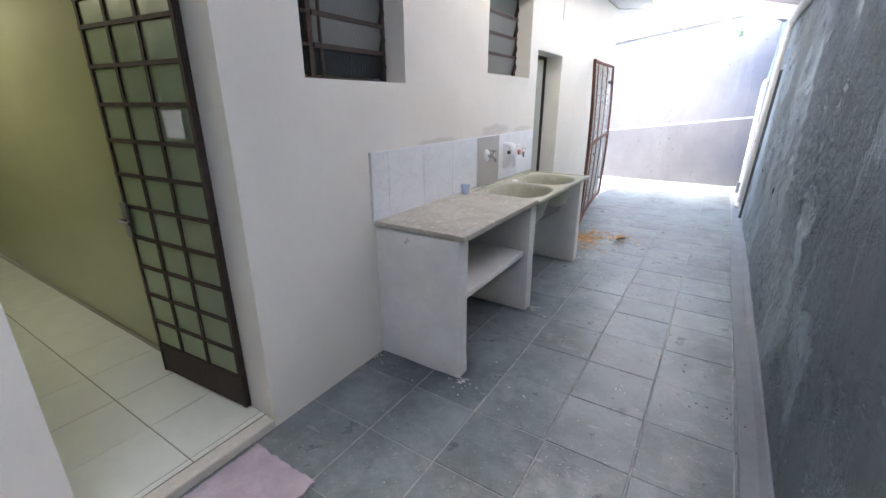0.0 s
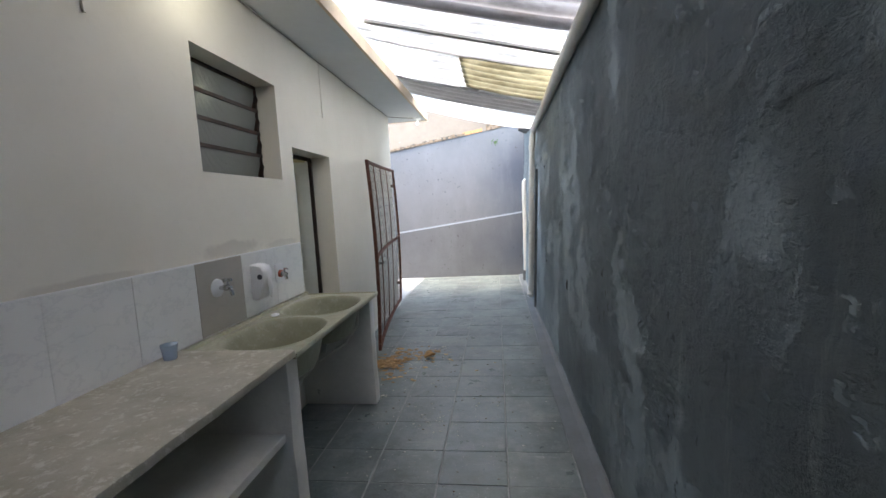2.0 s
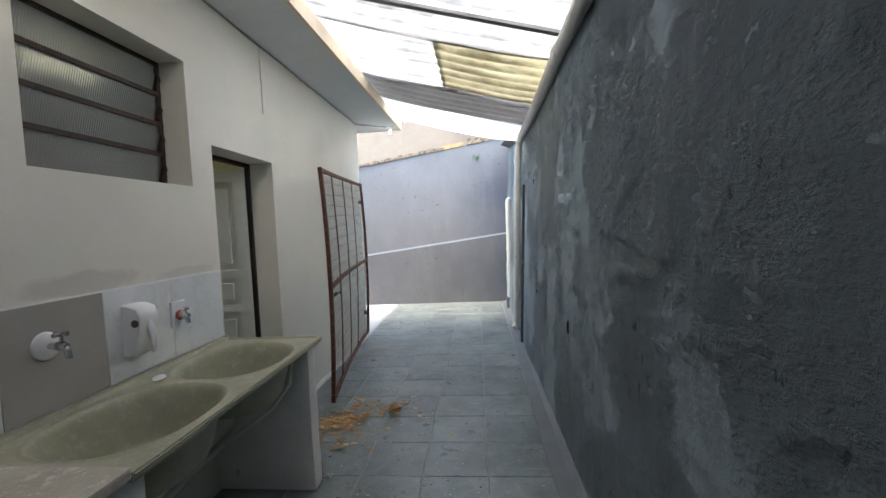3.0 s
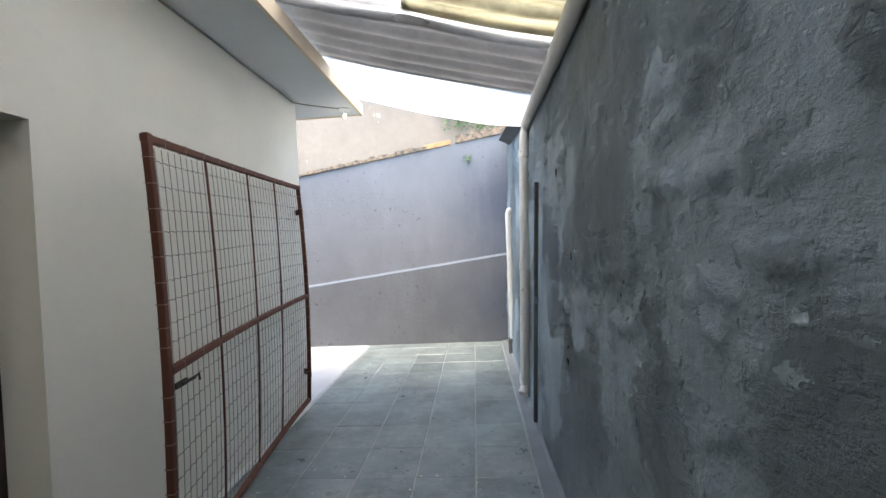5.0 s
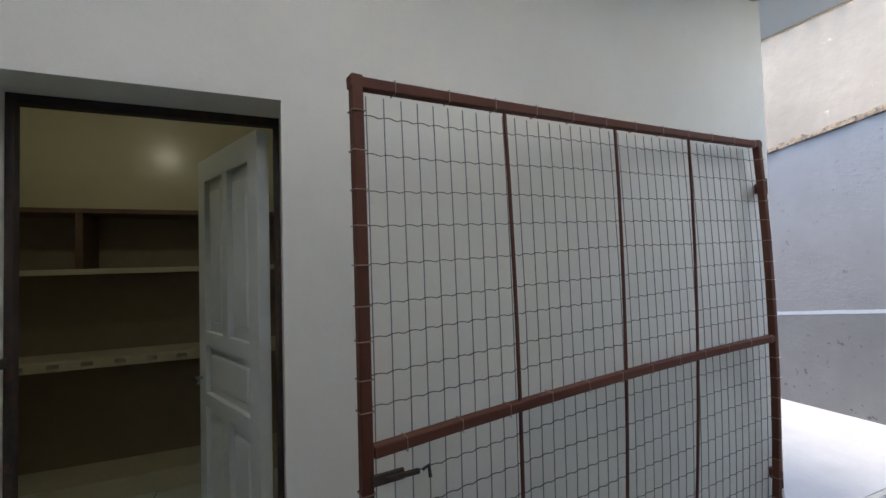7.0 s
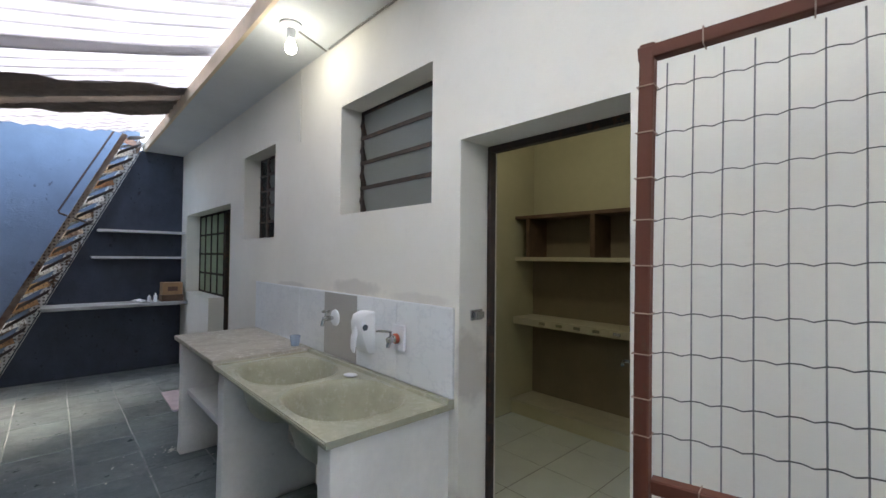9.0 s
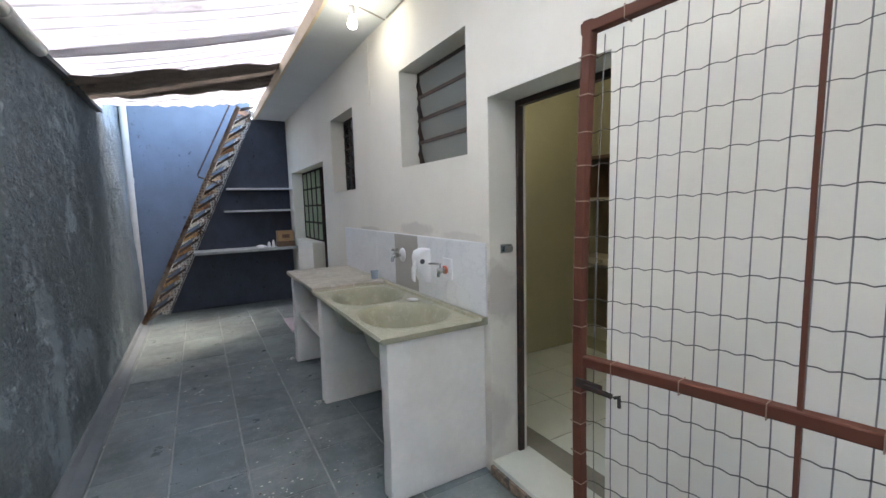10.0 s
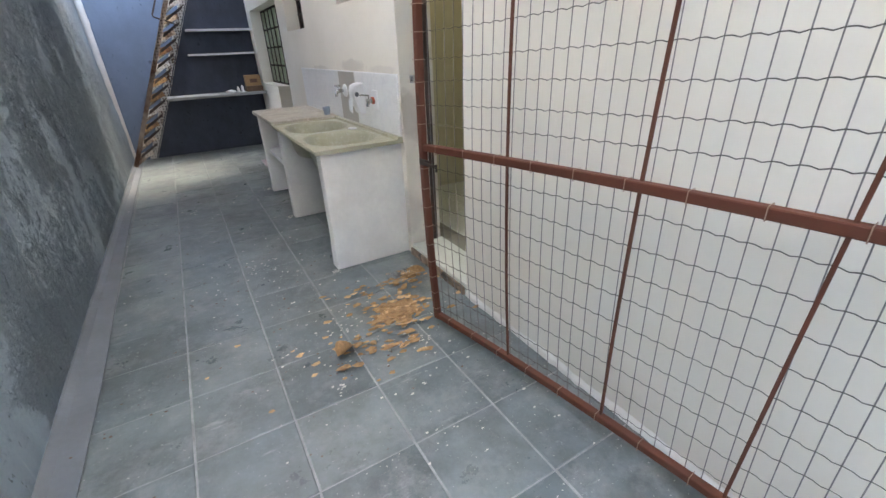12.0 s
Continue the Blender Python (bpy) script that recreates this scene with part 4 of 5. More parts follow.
valve = thing("wall_tap", "chrome wall tap with a white round flange", "tap", (0.013, 3.545, 1.09), "wall taps")
bm = bmesh.new()
lathe(bm, (0.013, 3.545, 1.135), (0.033, 3.545, 1.135), [(0, 0.052), (0.4, 0.050), (0.9, 0.036), (1, 0.02)])
part("flange", bm, M_PLASTIC, valve, "white round flange", smooth=True)
bm = bmesh.new()
lathe(bm, (0.03, 3.545, 1.135), (0.10, 3.545, 1.135), [(0, 0.011), (0.3, 0.014), (0.6, 0.018), (0.85, 0.016), (1, 0.011)])
tube(bm, [(0.085, 3.545, 1.135), (0.10, 3.545, 1.115), (0.105, 3.545, 1.09)], [0.011, 0.012, 0.010], 12)
part("tap_body", bm, M_CHROME, valve, smooth=True)
bm = bmesh.new()
tube(bm, [(0.080, 3.545, 1.145), (0.080, 3.545, 1.178)], 0.007, 8)
tube(bm, [(0.080, 3.515, 1.178), (0.080, 3.575, 1.178)], [0.008, 0.008], 8)
tube(bm, [(0.055, 3.545, 1.178), (0.105, 3.545, 1.178)], [0.008, 0.008], 8)
part("tap_handle", bm, M_CHROME, valve, smooth=True)

tap = thing("wall_tap", "old corroded wall tap on a white square plate", "tap", (0.013, 4.22, 1.05), "wall taps")
bm = bmesh.new()
box(bm, 0.013, 4.165, 1.045, 0.026, 4.265, 1.175, 0.004)
part("plate", bm, M_PLASTIC, tap, "white square plate")
bm = bmesh.new()
lathe(bm, (0.026, 4.21, 1.105), (0.085, 4.205, 1.100), [(0, 0.020), (0.3, 0.022), (0.45, 0.015), (0.7, 0.019), (1, 0.013)])
tube(bm, [(0.070, 4.205, 1.095), (0.078, 4.205, 1.075), (0.080, 4.205, 1.062)], [0.011, 0.012, 0.010], 10)
part("tap_body", bm, M_CHROME, tap, smooth=True)
bm = bmesh.new()
lathe(bm, (0.0262, 4.21, 1.105), (0.046, 4.209, 1.1035), [(0, 0.024), (0.2, 0.026), (0.8, 0.026), (1, 0.023)])
part("collar", bm, M_BRASS, tap, "reddish corroded collar", smooth=True)
bm = bmesh.new()
tube(bm, [(0.066, 4.205, 1.112), (0.066, 4.205, 1.138)], 0.006, 8)
tube(bm, [(0.060, 4.21, 1.140), (0.105, 4.17, 1.145), (0.118, 4.155, 1.143)], [0.006, 0.007, 0.005], 8)
part("tap_handle", bm, M_CHROME, tap, smooth=True)

disp = thing("soap_dispenser", "white plastic wall soap dispenser with a lever", "soap dispenser", (0.013, 3.93, 1.0))
bm = bmesh.new()
prof = [(0.013, 0.985), (0.05, 0.985), (0.065, 1.0), (0.082, 1.05), (0.098, 1.10), (0.104, 1.16), (0.090, 1.20), (0.05, 1.215), (0.013, 1.215)]
sides = []
for y in (3.875, 3.885, 3.975, 3.985):
    inset = 0.006 if y in (3.875, 3.985) else 0
    sides.append([bm.verts.new((max(0.013, x - inset), y, z + (inset if z < 1.1 else -inset))) for x, z in prof])
for a, b in zip(sides, sides[1:]):
    for i in range(len(prof)):
        bm.faces.new((a[i], a[(i + 1) % len(prof)], b[(i + 1) % len(prof)], b[i]))
bm.faces.new(sides[0][::-1]), bm.faces.new(sides[-1])
part("cover", bm, M_PLASTIC, disp, smooth=True)
bm = bmesh.new()
tube(bm, [(0.085, 3.93, 1.14), (0.112, 3.93, 1.08), (0.115, 3.93, 1.02), (0.108, 3.93, 0.995)], [0.018, 0.017, 0.014, 0.006], 10)
part("lever", bm, M_PLASTIC, disp, "white push lever", smooth=True)
bm = bmesh.new()
tube(bm, [(0.075, 3.9725 + 0.013, 1.135), (0.075, 3.9875, 1.135)], [0.017, 0.017], 16)
part("level_window", bm, M_DARKPLASTIC, disp, "small dark round window")
bm = bmesh.new()
tube(bm, [(0.075, 3.8725, 1.135), (0.075, 3.8755, 1.135)], [0.017, 0.017], 16)
part("level_window", bm, M_DARKPLASTIC, disp, "small dark round window")

cup = bmesh.new()
tube(cup, [(0.075, 3.09, 0.896), (0.075, 3.09, 0.93), (0.075, 3.09, 0.966)], [0.027, 0.031, 0.036], 20, cap=False)
bmesh.ops.solidify(cup, geom=list(cup.faces), thickness=0.0015)
tube(cup, [(0.075, 3.09, 0.8958), (0.075, 3.09, 0.898)], [0.027, 0.027], 20)
solo("plastic_cup", cup, M_CUP, "small translucent blue plastic cup on the cement worktop", "cup", smooth=True)
bm = bmesh.new()
bmesh.ops.create_uvsphere(bm, u_segments=14, v_segments=8, radius=1)
bmesh.ops.transform(bm, matrix=Matrix.Translation((0.125, 3.925, 0.877)) @ Matrix.Rotation(0.5, 4, "Z") @ Matrix.Diagonal((0.028, 0.042, 0.009, 1)), verts=bm.verts)
solo("soap_bar", bm, M_PLASTIC, "worn white soap on the rim between the bowls", "soap", smooth=True)

# ---------------- mesh gate standing open along the house wall ----------------
gate = thing("mesh_gate", "red oxide steel gate with wire mesh standing open beside the wall", "gate", (0.2, 6.6, 0.0))
GN, GF = Vector((0.318, 5.545, 0)), Vector((0.060, 7.70, 0))
gd = (GF - GN).normalized()


def gp(s, z):
    """A place on the gate: s from 0 to 1 along it, z from 0 to 1 up it."""
    p = GN.lerp(GF, s)
    p.x += 0.033 * 4 * z * (1 - z) - 0.14 * s * (1 - s)
    b, t = 0.055 + 0.055 * s, 2.015 + 0.075 * s
    p.z = b + (t - b) * z + 0.035 * s * (1 - s) * z
    return p


gn = Vector((gd.y, -gd.x, 0))


def beam(bm, pts, w, h, up):
    """One continuous square tube along points."""
    rings = []
    for k, p in enumerate(pts):
        d = (pts[min(k + 1, len(pts) - 1)] - pts[max(k - 1, 0)]).normalized()
        a = d.cross(Vector(up)).normalized()
        c = a.cross(d).normalized()
        rings.append([bm.verts.new(p + a * x * w / 2 + c * y * h / 2) for x, y in ((-1, -0.8), (-0.8, -1), (0.8, -1), (1, -0.8), (1, 0.8), (0.8, 1), (-0.8, 1), (-1, 0.8))])
    for a, b in zip(rings, rings[1:]):
        for k in range(8):
            bm.faces.new((a[k], a[(k + 1) % 8], b[(k + 1) % 8], b[k]))
    bm.faces.new(rings[0][::-1]), bm.faces.new(rings[-1])


for nm, a, b in (("post", (0.009, 0), (0.009, 1)), ("post", (0.991, 0), (0.991, 1)), ("top_rail", (0, 0.99), (1, 0.99)), ("middle_rail", (0.018, 0.494), (0.982, 0.492)), ("bottom_rail", (0.018, 0.01), (0.982, 0.01))):
    bm = bmesh.new()
    beam(bm, [gp(a[0] + (b[0] - a[0]) * k / 8, a[1] + (b[1] - a[1]) * k / 8) for k in range(9)], 0.032, 0.032, gd if nm == "post" else (0, 0, 1))
    part(nm, bm, M_RUSTGATE, gate)
for sb, st in ((0.252, 0.247), (0.480, 0.506), (0.684, 0.733)):
    for z0, z1 in ((0.02, 0.484), (0.502, 0.98)):
        bm = bmesh.new()
        beam(bm, [gp(sb + (st - sb) * z, z) for z in np.linspace(z0, z1, 5)], 0.010, 0.010, gd)
        part("upright_bar", bm, M_RUSTGATE, gate)
bm = bmesh.new()
off = -gn * 0.021
wires = 40
for i in range(1, wires):
    s = i / wires
    pts = [gp(s, z) + off + gd * 0.0025 * noise.noise(Vector((i, z * 4, 0))) for z in np.linspace(0.012, 0.978, 14)]
    tube(bm, pts, 0.0018, 5, cap=False)
part("wire_mesh", bm, M_WIRE, gate, "upright galvanised fence wires", kind="stuff")
bm = bmesh.new()
ROWS = [(z - 0.055) / 1.96 for z in (0.126, 0.231, 0.332, 0.425, 0.524, 0.628, 0.729, 0.826, 0.925, 1.131, 1.212, 1.309, 1.399, 1.505, 1.608, 1.703, 1.808, 1.916)]
for k, z in enumerate(ROWS):
    pts = []
    for i in range(wires * 3 + 1):
        s = i / (wires * 3)
        p = gp(s, z) + off + gn * 0.003
        p.z += 0.0035 * math.sin(i * 2 * math.pi / 3 + 0.5) + 0.010 * noise.noise(Vector((s * 3, k, 2)))
        pts.append(p)
    tube(bm, pts, 0.0016, 4, cap=False)
part("wire_mesh", bm, M_WIREDARK, gate, "wavy darker fence wires across the gate", kind="stuff")
bm = bmesh.new()
for z in ROWS:
    for s in (0.009, 0.991):
        c = gp(s, z)
        q = [c + gd * a * 0.0185 + gn * b * 0.0185 for a, b in ((-1, -1), (1, -1), (1, 1), (-1, 1), (-1, -1))]
        tube(bm, q, 0.0017, 4)
for s in np.linspace(0.06, 0.97, 12):
    for z in (0.99, 0.493, 0.01):
        c = gp(s, z)
        q = [c + Vector((0, 0, a * 0.0185)) + gn * b * 0.0185 for a, b in ((-1, -1), (1, -1), (1, 1), (-1, 1), (-1, -1))]
        tube(bm, q, 0.0015, 4)
part("wire_tie", bm, simple("tie_wire", (0.32, 0.22, 0.17), 0.5, 0.3), gate, "twisted wire ties round the frame", kind="stuff")
bm = bmesh.new()
c = gp(0.028, 0.462) + gn * 0.028
bar(bm, c - gd * 0.035, c + gd * 0.05, 0.010, 0.026)
bar(bm, c + gd * 0.0 + gn * 0.008, c + gd * 0.09 + gn * 0.012, 0.011, 0.011)
tube(bm, [c + gd * 0.10 + gn * 0.012, c + gd * 0.115 + gn * 0.018 + Vector((0, 0, 0.012)), c + gd * 0.118 + gn * 0.02 + Vector((0, 0, -0.02))], 0.005, 8)
part("latch", bm, M_RUSTFRAME, gate, "worn steel sliding bolt")
for z in (0.13, 0.88):
    bm = bmesh.new()
    c = gp(0.992, z) + gd * 0.035
    tube(bm, [c - Vector((0, 0, 0.04)), c + Vector((0, 0, 0.04))], 0.011, 10)
    bar(bm, c, Vector((-0.0, 7.76, c.z)), 0.02, 0.05)
    part("hinge", bm, M_RUSTGATE, gate)

# ---------------- windows ----------------
def louvre_window(name, y0, y1, z0, z1, splits, slats, label, fixed_bottom, dark_col):
    w = tagged(new(name), label, "window", kind="structure")
    ORIGIN[w] = Vector()
    bm = bmesh.new()
    X = -0.165
    g = 0.018
    for a, b in (((y0, z0 + g / 2), (y1, z0 + g / 2)), ((y0, z1 - g / 2), (y1, z1 - g / 2))):
        bar(bm, (X, a[0], a[1]), (X, b[0], b[1]), 0.035, g)
    for y in [y0 + g / 2, y1 - g / 2] + splits:
        bar(bm, (X, y, z0 + g), (X, y, z1 - g), g + (0.01 if y in splits else 0), 0.035, (1, 0, 0))
    part("window_frame", bm, M_RUSTFRAME, w, "rusty dark steel window frame")
    cols = [y0] + splits + [y1]
    h = (z1 - z0 - 2 * g) / slats
    for ci, (a, b) in enumerate(zip(cols, cols[1:])):
        for k in range(slats):
            zc = z0 + g + h * (k + 0.5)
            fixed = dark_col == ci or (fixed_bottom and k == 0)
            bm = bmesh.new()
            tl = 0.01 if fixed else 0.028
            bar(bm, (X, a + 0.022, zc), (X, b - 0.022, zc), 0.004, h * 0.9, (tl * 10, 0, 1))
            part("pane", bm, M_DARKGLASS if (fixed and M_DARKGLASS) else M_RIBGLASS, w, "dark fixed pane" if fixed else "ribbed glass louvre")
            if k:
                bm = bmesh.new()
                zz = z0 + g + h * k
                bar(bm, (X + 0.012, a + 0.012, zz), (X + 0.012, b - 0.012, zz), 0.034, 0.024 if not fixed else 0.012)
                part("louvre_rail", bm, M_RUSTFRAME, w)
    for yy, sg in ((y1, 1), (cols[-2] + (0.03 if len(cols) > 2 else 0), -1)):
        bm = bmesh.new()
        pts = []
        for k in range(slats * 4 + 1):
            zz = z0 + g + (z1 - z0 - 2 * g) * k / (slats * 4)
            pts.append(Vector((X + 0.022 + 0.008 * (k % 4 == 2), yy - sg * (0.030 - 0.008 * (k % 4 == 2)), zz)))
        tube(bm, pts, 0.009, 6)
        part("louvre_linkage", bm, M_RUSTFRAME, w, "rusty louvre linkage with clips")
    return w


louvre_window("window_1", *W1, [1.90], 5, "rusty steel louvre window with ribbed glass, partly open", True, 0)
louvre_window("window_2", *W2, [], 4, "rusty steel louvre window with ribbed glass", False, -1)

# kitchen doorway: low wall window, post, open glazed steel door
kw = tagged(new("window_3"), "rusty steel grid window beside the kitchen door", "window", kind="structure")
ORIGIN[kw] = Vector()
bm = bmesh.new()
X = -0.17
for y in np.linspace(-0.60, 0.51, 5):
    bar(bm, (X, y, 1.03), (X, y, 2.04), 0.022, 0.03, (1, 0, 0))
for z in (1.035, 1.28, 1.53, 1.78, 2.035):
    bar(bm, (X, -0.61, z), (X, 0.52, z), 0.03, 0.020)
part("window_frame", bm, M_RUSTFRAME, kw)
for i in range(4):
    for k in range(4):
        bm = bmesh.new()
        box(bm, X - 0.003, -0.587 + i * 0.2775, 1.047 + k * 0.25, X + 0.003, -0.337 + i * 0.2775, 1.27 + k * 0.25)
        part("pane", bm, M_GREENGLASS, kw)
bm = bmesh.new()
box(bm, -0.21, 0.50, 0.05, -0.165, 0.545, 2.049)
box(bm, -0.20, 1.288, 0.05, -0.185, 1.299, 2.049)
box(bm, -0.20, 0.545, 2.025, -0.17, 1.281, 2.049)
structure("door_frame_1", bm, M_RUSTFRAME, "dark rusty steel frame of the kitchen door", "door frame")
bm = bmesh.new()
box(bm, -0.065, 0.535, 0.0, 0.012, 1.295, 0.048, 0.006)
structure("sill_1", bm, M_SILL, "worn stone threshold of the kitchen door", "sill")

door1 = thing("kitchen_door", "open dark steel door with a grid of green glass panes", "door", (-0.18, 1.277, 0.06))
H, F = Vector((-0.166, 1.270, 0)), Vector((-0.888, 1.215, 0))


def dp(s, z):
    p = H.lerp(F, s)
    p.z = 0.065 + 1.945 * z
    return p


dn = (F - H).normalized()
bm = bmesh.new()
for s in (0.02, 0.98):
    bar(bm, dp(s, 0), dp(s, 1), 0.020, 0.020, dn)
for s in (0.36, 0.675):
    bar(bm, dp(s, 0.10), dp(s, 1), 0.020, 0.02, dn)
ZR = [0.087 + 0.0848 * k for k in range(11)] + [0.993]
for z in ZR:
    bar(bm, dp(0, z), dp(1, z), 0.022, 0.018)
part("door_frame", bm, M_RUSTFRAME, door1)
bm = bmesh.new()
bar(bm, dp(0.0, 0.05), dp(1, 0.05), 0.012, 0.19)
part("kick_plate", bm, M_RUSTFRAME, door1, "brown steel kick plate")
for i, (a, b) in enumerate(((0.035, 0.345), (0.375, 0.66), (0.69, 0.965))):
    for k in range(11):
        bm = bmesh.new()
        zc = (ZR[k] + ZR[k + 1]) / 2
        bar(bm, dp(a, zc), dp(b, zc), 0.004, (ZR[k + 1] - ZR[k]) * 1.945 - 0.02)
        part("pane", bm, M_GREENGLASS, door1)
bm = bmesh.new()
c = dp(0.955, 0.475)
nn = Vector((-dn.y, dn.x, 0)) * -1
if nn.y > 0:
    nn = -nn
bar(bm, c + nn * 0.022 - Vector((0, 0, 0.09)), c + nn * 0.022 + Vector((0, 0, 0.09)), 0.05, 0.012, nn)
tube(bm, [c + nn * 0.02, c + nn * 0.06, c + nn * 0.065 - dn * 0.10], 0.009, 8)
tube(bm, [c + nn * 0.02 + dn * 0.02, c + dn * 0.05 + nn * 0.01], 0.012, 8)
part("door_handle", bm, M_WIRE, door1, "steel lever handle and lock case", smooth=True)
bm = bmesh.new()
c = dp(0.19, 0.725) + nn * 0.012
bar(bm, c - dn * 0.065, c + dn * 0.065, 0.001, 0.115)
solo("paper_note", bm, M_PAPER, "blank white paper taped to a door pane", "paper")

# pantry doorway
bm = bmesh.new()
box(bm, -0.215, 4.632, 0.05, -0.18, 4.652, 2.044)
box(bm, -0.215, 5.362, 0.05, -0.18, 5.383, 2.044)
box(bm, -0.215, 4.652, 2.014, -0.18, 5.362, 2.044)
structure("door_frame_2", bm, M_RUSTFRAME, "dark rusty steel frame of the pantry door", "door frame")
bm = bmesh.new()
box(bm, -0.26, 4.635, 0.0, 0.004, 5.38, 0.078, 0.005)
structure("sill_2", bm, M_KFLOOR, "white tiled threshold of the pantry door", "sill")
bm = bmesh.new()
box(bm, 0.0045, 4.64, 0.0, 0.022, 5.375, 0.055, 0.003)
structure("sill_edge", bm, M_COPING, "rough mortar edge under the threshold", "sill")

door2 = thing("pantry_door", "grey-beige panelled wooden door standing open inwards", "door", (-0.19, 5.35, 0.09))
H2, F2 = Vector((-0.20, 5.335, 0)), Vector((-0.81, 5.074, 0))
d2 = (F2 - H2).normalized()
n2 = Vector((-d2.y, d2.x, 0))
if n2.y > 0:
    n2 = -n2


def d2box(bm, s0, s1, z0, z1, t0, t1):
    a, b = H2.lerp(F2, s0), H2.lerp(F2, s1)
    pts = []
    for t in (t0, t1):
        for p, z in ((a, z0), (b, z0), (b, z1), (a, z1)):
            pts.append(bm.verts.new((p.x + n2.x * t, p.y + n2.y * t, z)))
    for q in ((0, 3, 2, 1), (4, 5, 6, 7), (0, 1, 5, 4), (1, 2, 6, 5), (2, 3, 7, 6), (3, 0, 4, 7)):
        bm.faces.new([pts[i] for i in q])


bm = bmesh.new()
d2box(bm, 0, 1, 0.095, 2.0, -0.012, 0.008)
M_DOOR2 = simple("grey_beige_door_paint", (0.60, 0.62, 0.58), 0.45, var=0.06, scale=4, bump_s=0.15)
part("door_core", bm, M_DOOR2, door2)
bm = bmesh.new()
for s0, s1, z0, z1 in ((0, 0.13, 0.095, 2.0), (0.87, 1, 0.095, 2.0), (0.13, 0.87, 1.90, 2.0), (0.13, 0.87, 1.17, 1.23), (0.13, 0.87, 0.90, 0.96), (0.13, 0.87, 0.095, 0.24),
                       (0.455, 0.545, 1.23, 1.90), (0.455, 0.545, 0.24, 0.90)):
    d2box(bm, s0, s1, z0, z1, 0.008, 0.030)
part("door_rails", bm, M_DOOR2, door2)
for s0, s1, z0, z1 in ((0.16, 0.43, 1.255, 1.875), (0.57, 0.84, 1.255, 1.875), (0.16, 0.84, 0.975, 1.155), (0.16, 0.43, 0.265, 0.875), (0.57, 0.84, 0.265, 0.875)):
    bm = bmesh.new()
    d2box(bm, s0 + 0.02, s1 - 0.02, z0 + 0.02, z1 - 0.02, 0.008, 0.022)
    bmesh.ops.bevel(bm, geom=[e for e in bm.edges], offset=0.010, segments=1, affect="EDGES")
    part("door_panel", bm, M_DOOR2, door2)
bm = bmesh.new()
c = H2.lerp(F2, 0.94) + n2 * 0.022
c.z = 1.02
tube(bm, [c, c + n2 * 0.045, c + n2 * 0.05 - d2 * 0.09], 0.008, 8)
bar(bm, c - Vector((0, 0, 0.08)), c + Vector((0, 0, 0.08)), 0.03, 0.004, n2)
part("door_handle", bm, M_CHROME, door2, smooth=True)

bm = bmesh.new()
box(bm, -0.145, 4.6305, 1.235, -0.07, 4.638, 1.283, 0.002)
box(bm, -0.135, 4.638, 1.245, -0.085, 4.66, 1.275, 0.003)
solo("latch_plate", bm, M_CHROME, "small galvanised latch plate on the door jamb", "latch")

# ---------------- kitchen and pantry shells ----------------
def room(name, x0, x1, y0, y1, z0, z1, mat_wall, skip=""):
    for nm, a in (("back", (x0 - 0.1, y0, z0, x0, y1, z1)), ("side_a", (x0, y0 - 0.1, z0, x1, y0, z1)), ("side_b", (x0, y1, z0, x1, y1 + 0.1, z1))):
        bm = bmesh.new()
        box(bm, *a)
        structure(f"wall_{name}_{nm}", bm, mat_wall, f"glazed tiled wall of the {name}", "wall")
    bm = bmesh.new()
    box(bm, x0 - 0.1, y0 - 0.1, z1, x1, y1 + 0.1, z1 + 0.05)
    structure(f"ceiling_{name}", bm, M_SOFFIT, f"plain white ceiling of the {name}", "ceiling")
    bm = bmesh.new()
    box(bm, x0, y0, 0.0, x1, y1, z0 - 0.004)
    return structure(f"floor_{name}", bm, M_KGROUT, f"glazed tile floor of the {name}", "floor")


kf = room("kitchen", -4.6, -0.251, -3.0, 1.325, 0.05, 2.75, M_KTILE)
# unseen wall added to keep sky light out of the kitchen
bm = bmesh.new()
box(bm, -0.25, -3.1, 0.0, -0.10, Y0 - 0.252, 2.80)
structure("wall_kitchen_side_c", bm, M_KTILE, "plain unseen wall added to close the kitchen", "wall")
bf = room("bathroom", -2.4, -0.251, 1.45, 3.30, 0.05, 2.75, M_PANTRY)
pf = room("pantry", -2.20, -0.251, 3.46, 5.75, 0.08, 2.75, M_PANTRY)

shelves = thing("pantry_shelves", "built-in dark wood and tiled shelves on the pantry wall", "shelves", (-2.0, 4.5, 0.08))
for nm, z0, z1, x1, mt in (("shelf", 1.885, 1.915, -1.90, M_PWOOD), ("shelf", 1.495, 1.53, -1.90, M_PSHELF), ("shelf", 0.905, 0.968, -1.88, M_PSHELF), ("ledge", 0.08, 0.19, -1.86, M_PANTRY), ("ledge", 0.19, 0.21, -1.85, M_PSHELF)):
    bm = bmesh.new()
    box(bm, -2.199, 3.461, z0, x1, 5.749, z1, 0.003)
    part(nm, bm, mt, shelves, "dark wooden shelf" if mt is M_PWOOD else "cream tiled shelf edge")
bm = bmesh.new()
box(bm, -2.1985, 3.462, 0.21, -2.19, 5.748, 1.885)
part("back_panel", bm, M_PBACK, shelves, "brown stained back wall of the shelves")
for y in (3.60, 4.24, 4.95):
    bm = bmesh.new()
    box(bm, -2.19, y - 0.02, 1.53, -1.91, y + 0.02, 1.885, 0.002)
    part("divider", bm, M_PWOOD, shelves)
bm = bmesh.new()
for i in range(11):
    y = 3.75 + i * 0.17
    box(bm, -1.88, y, 0.925, -1.878, y + 0.06, 0.950)
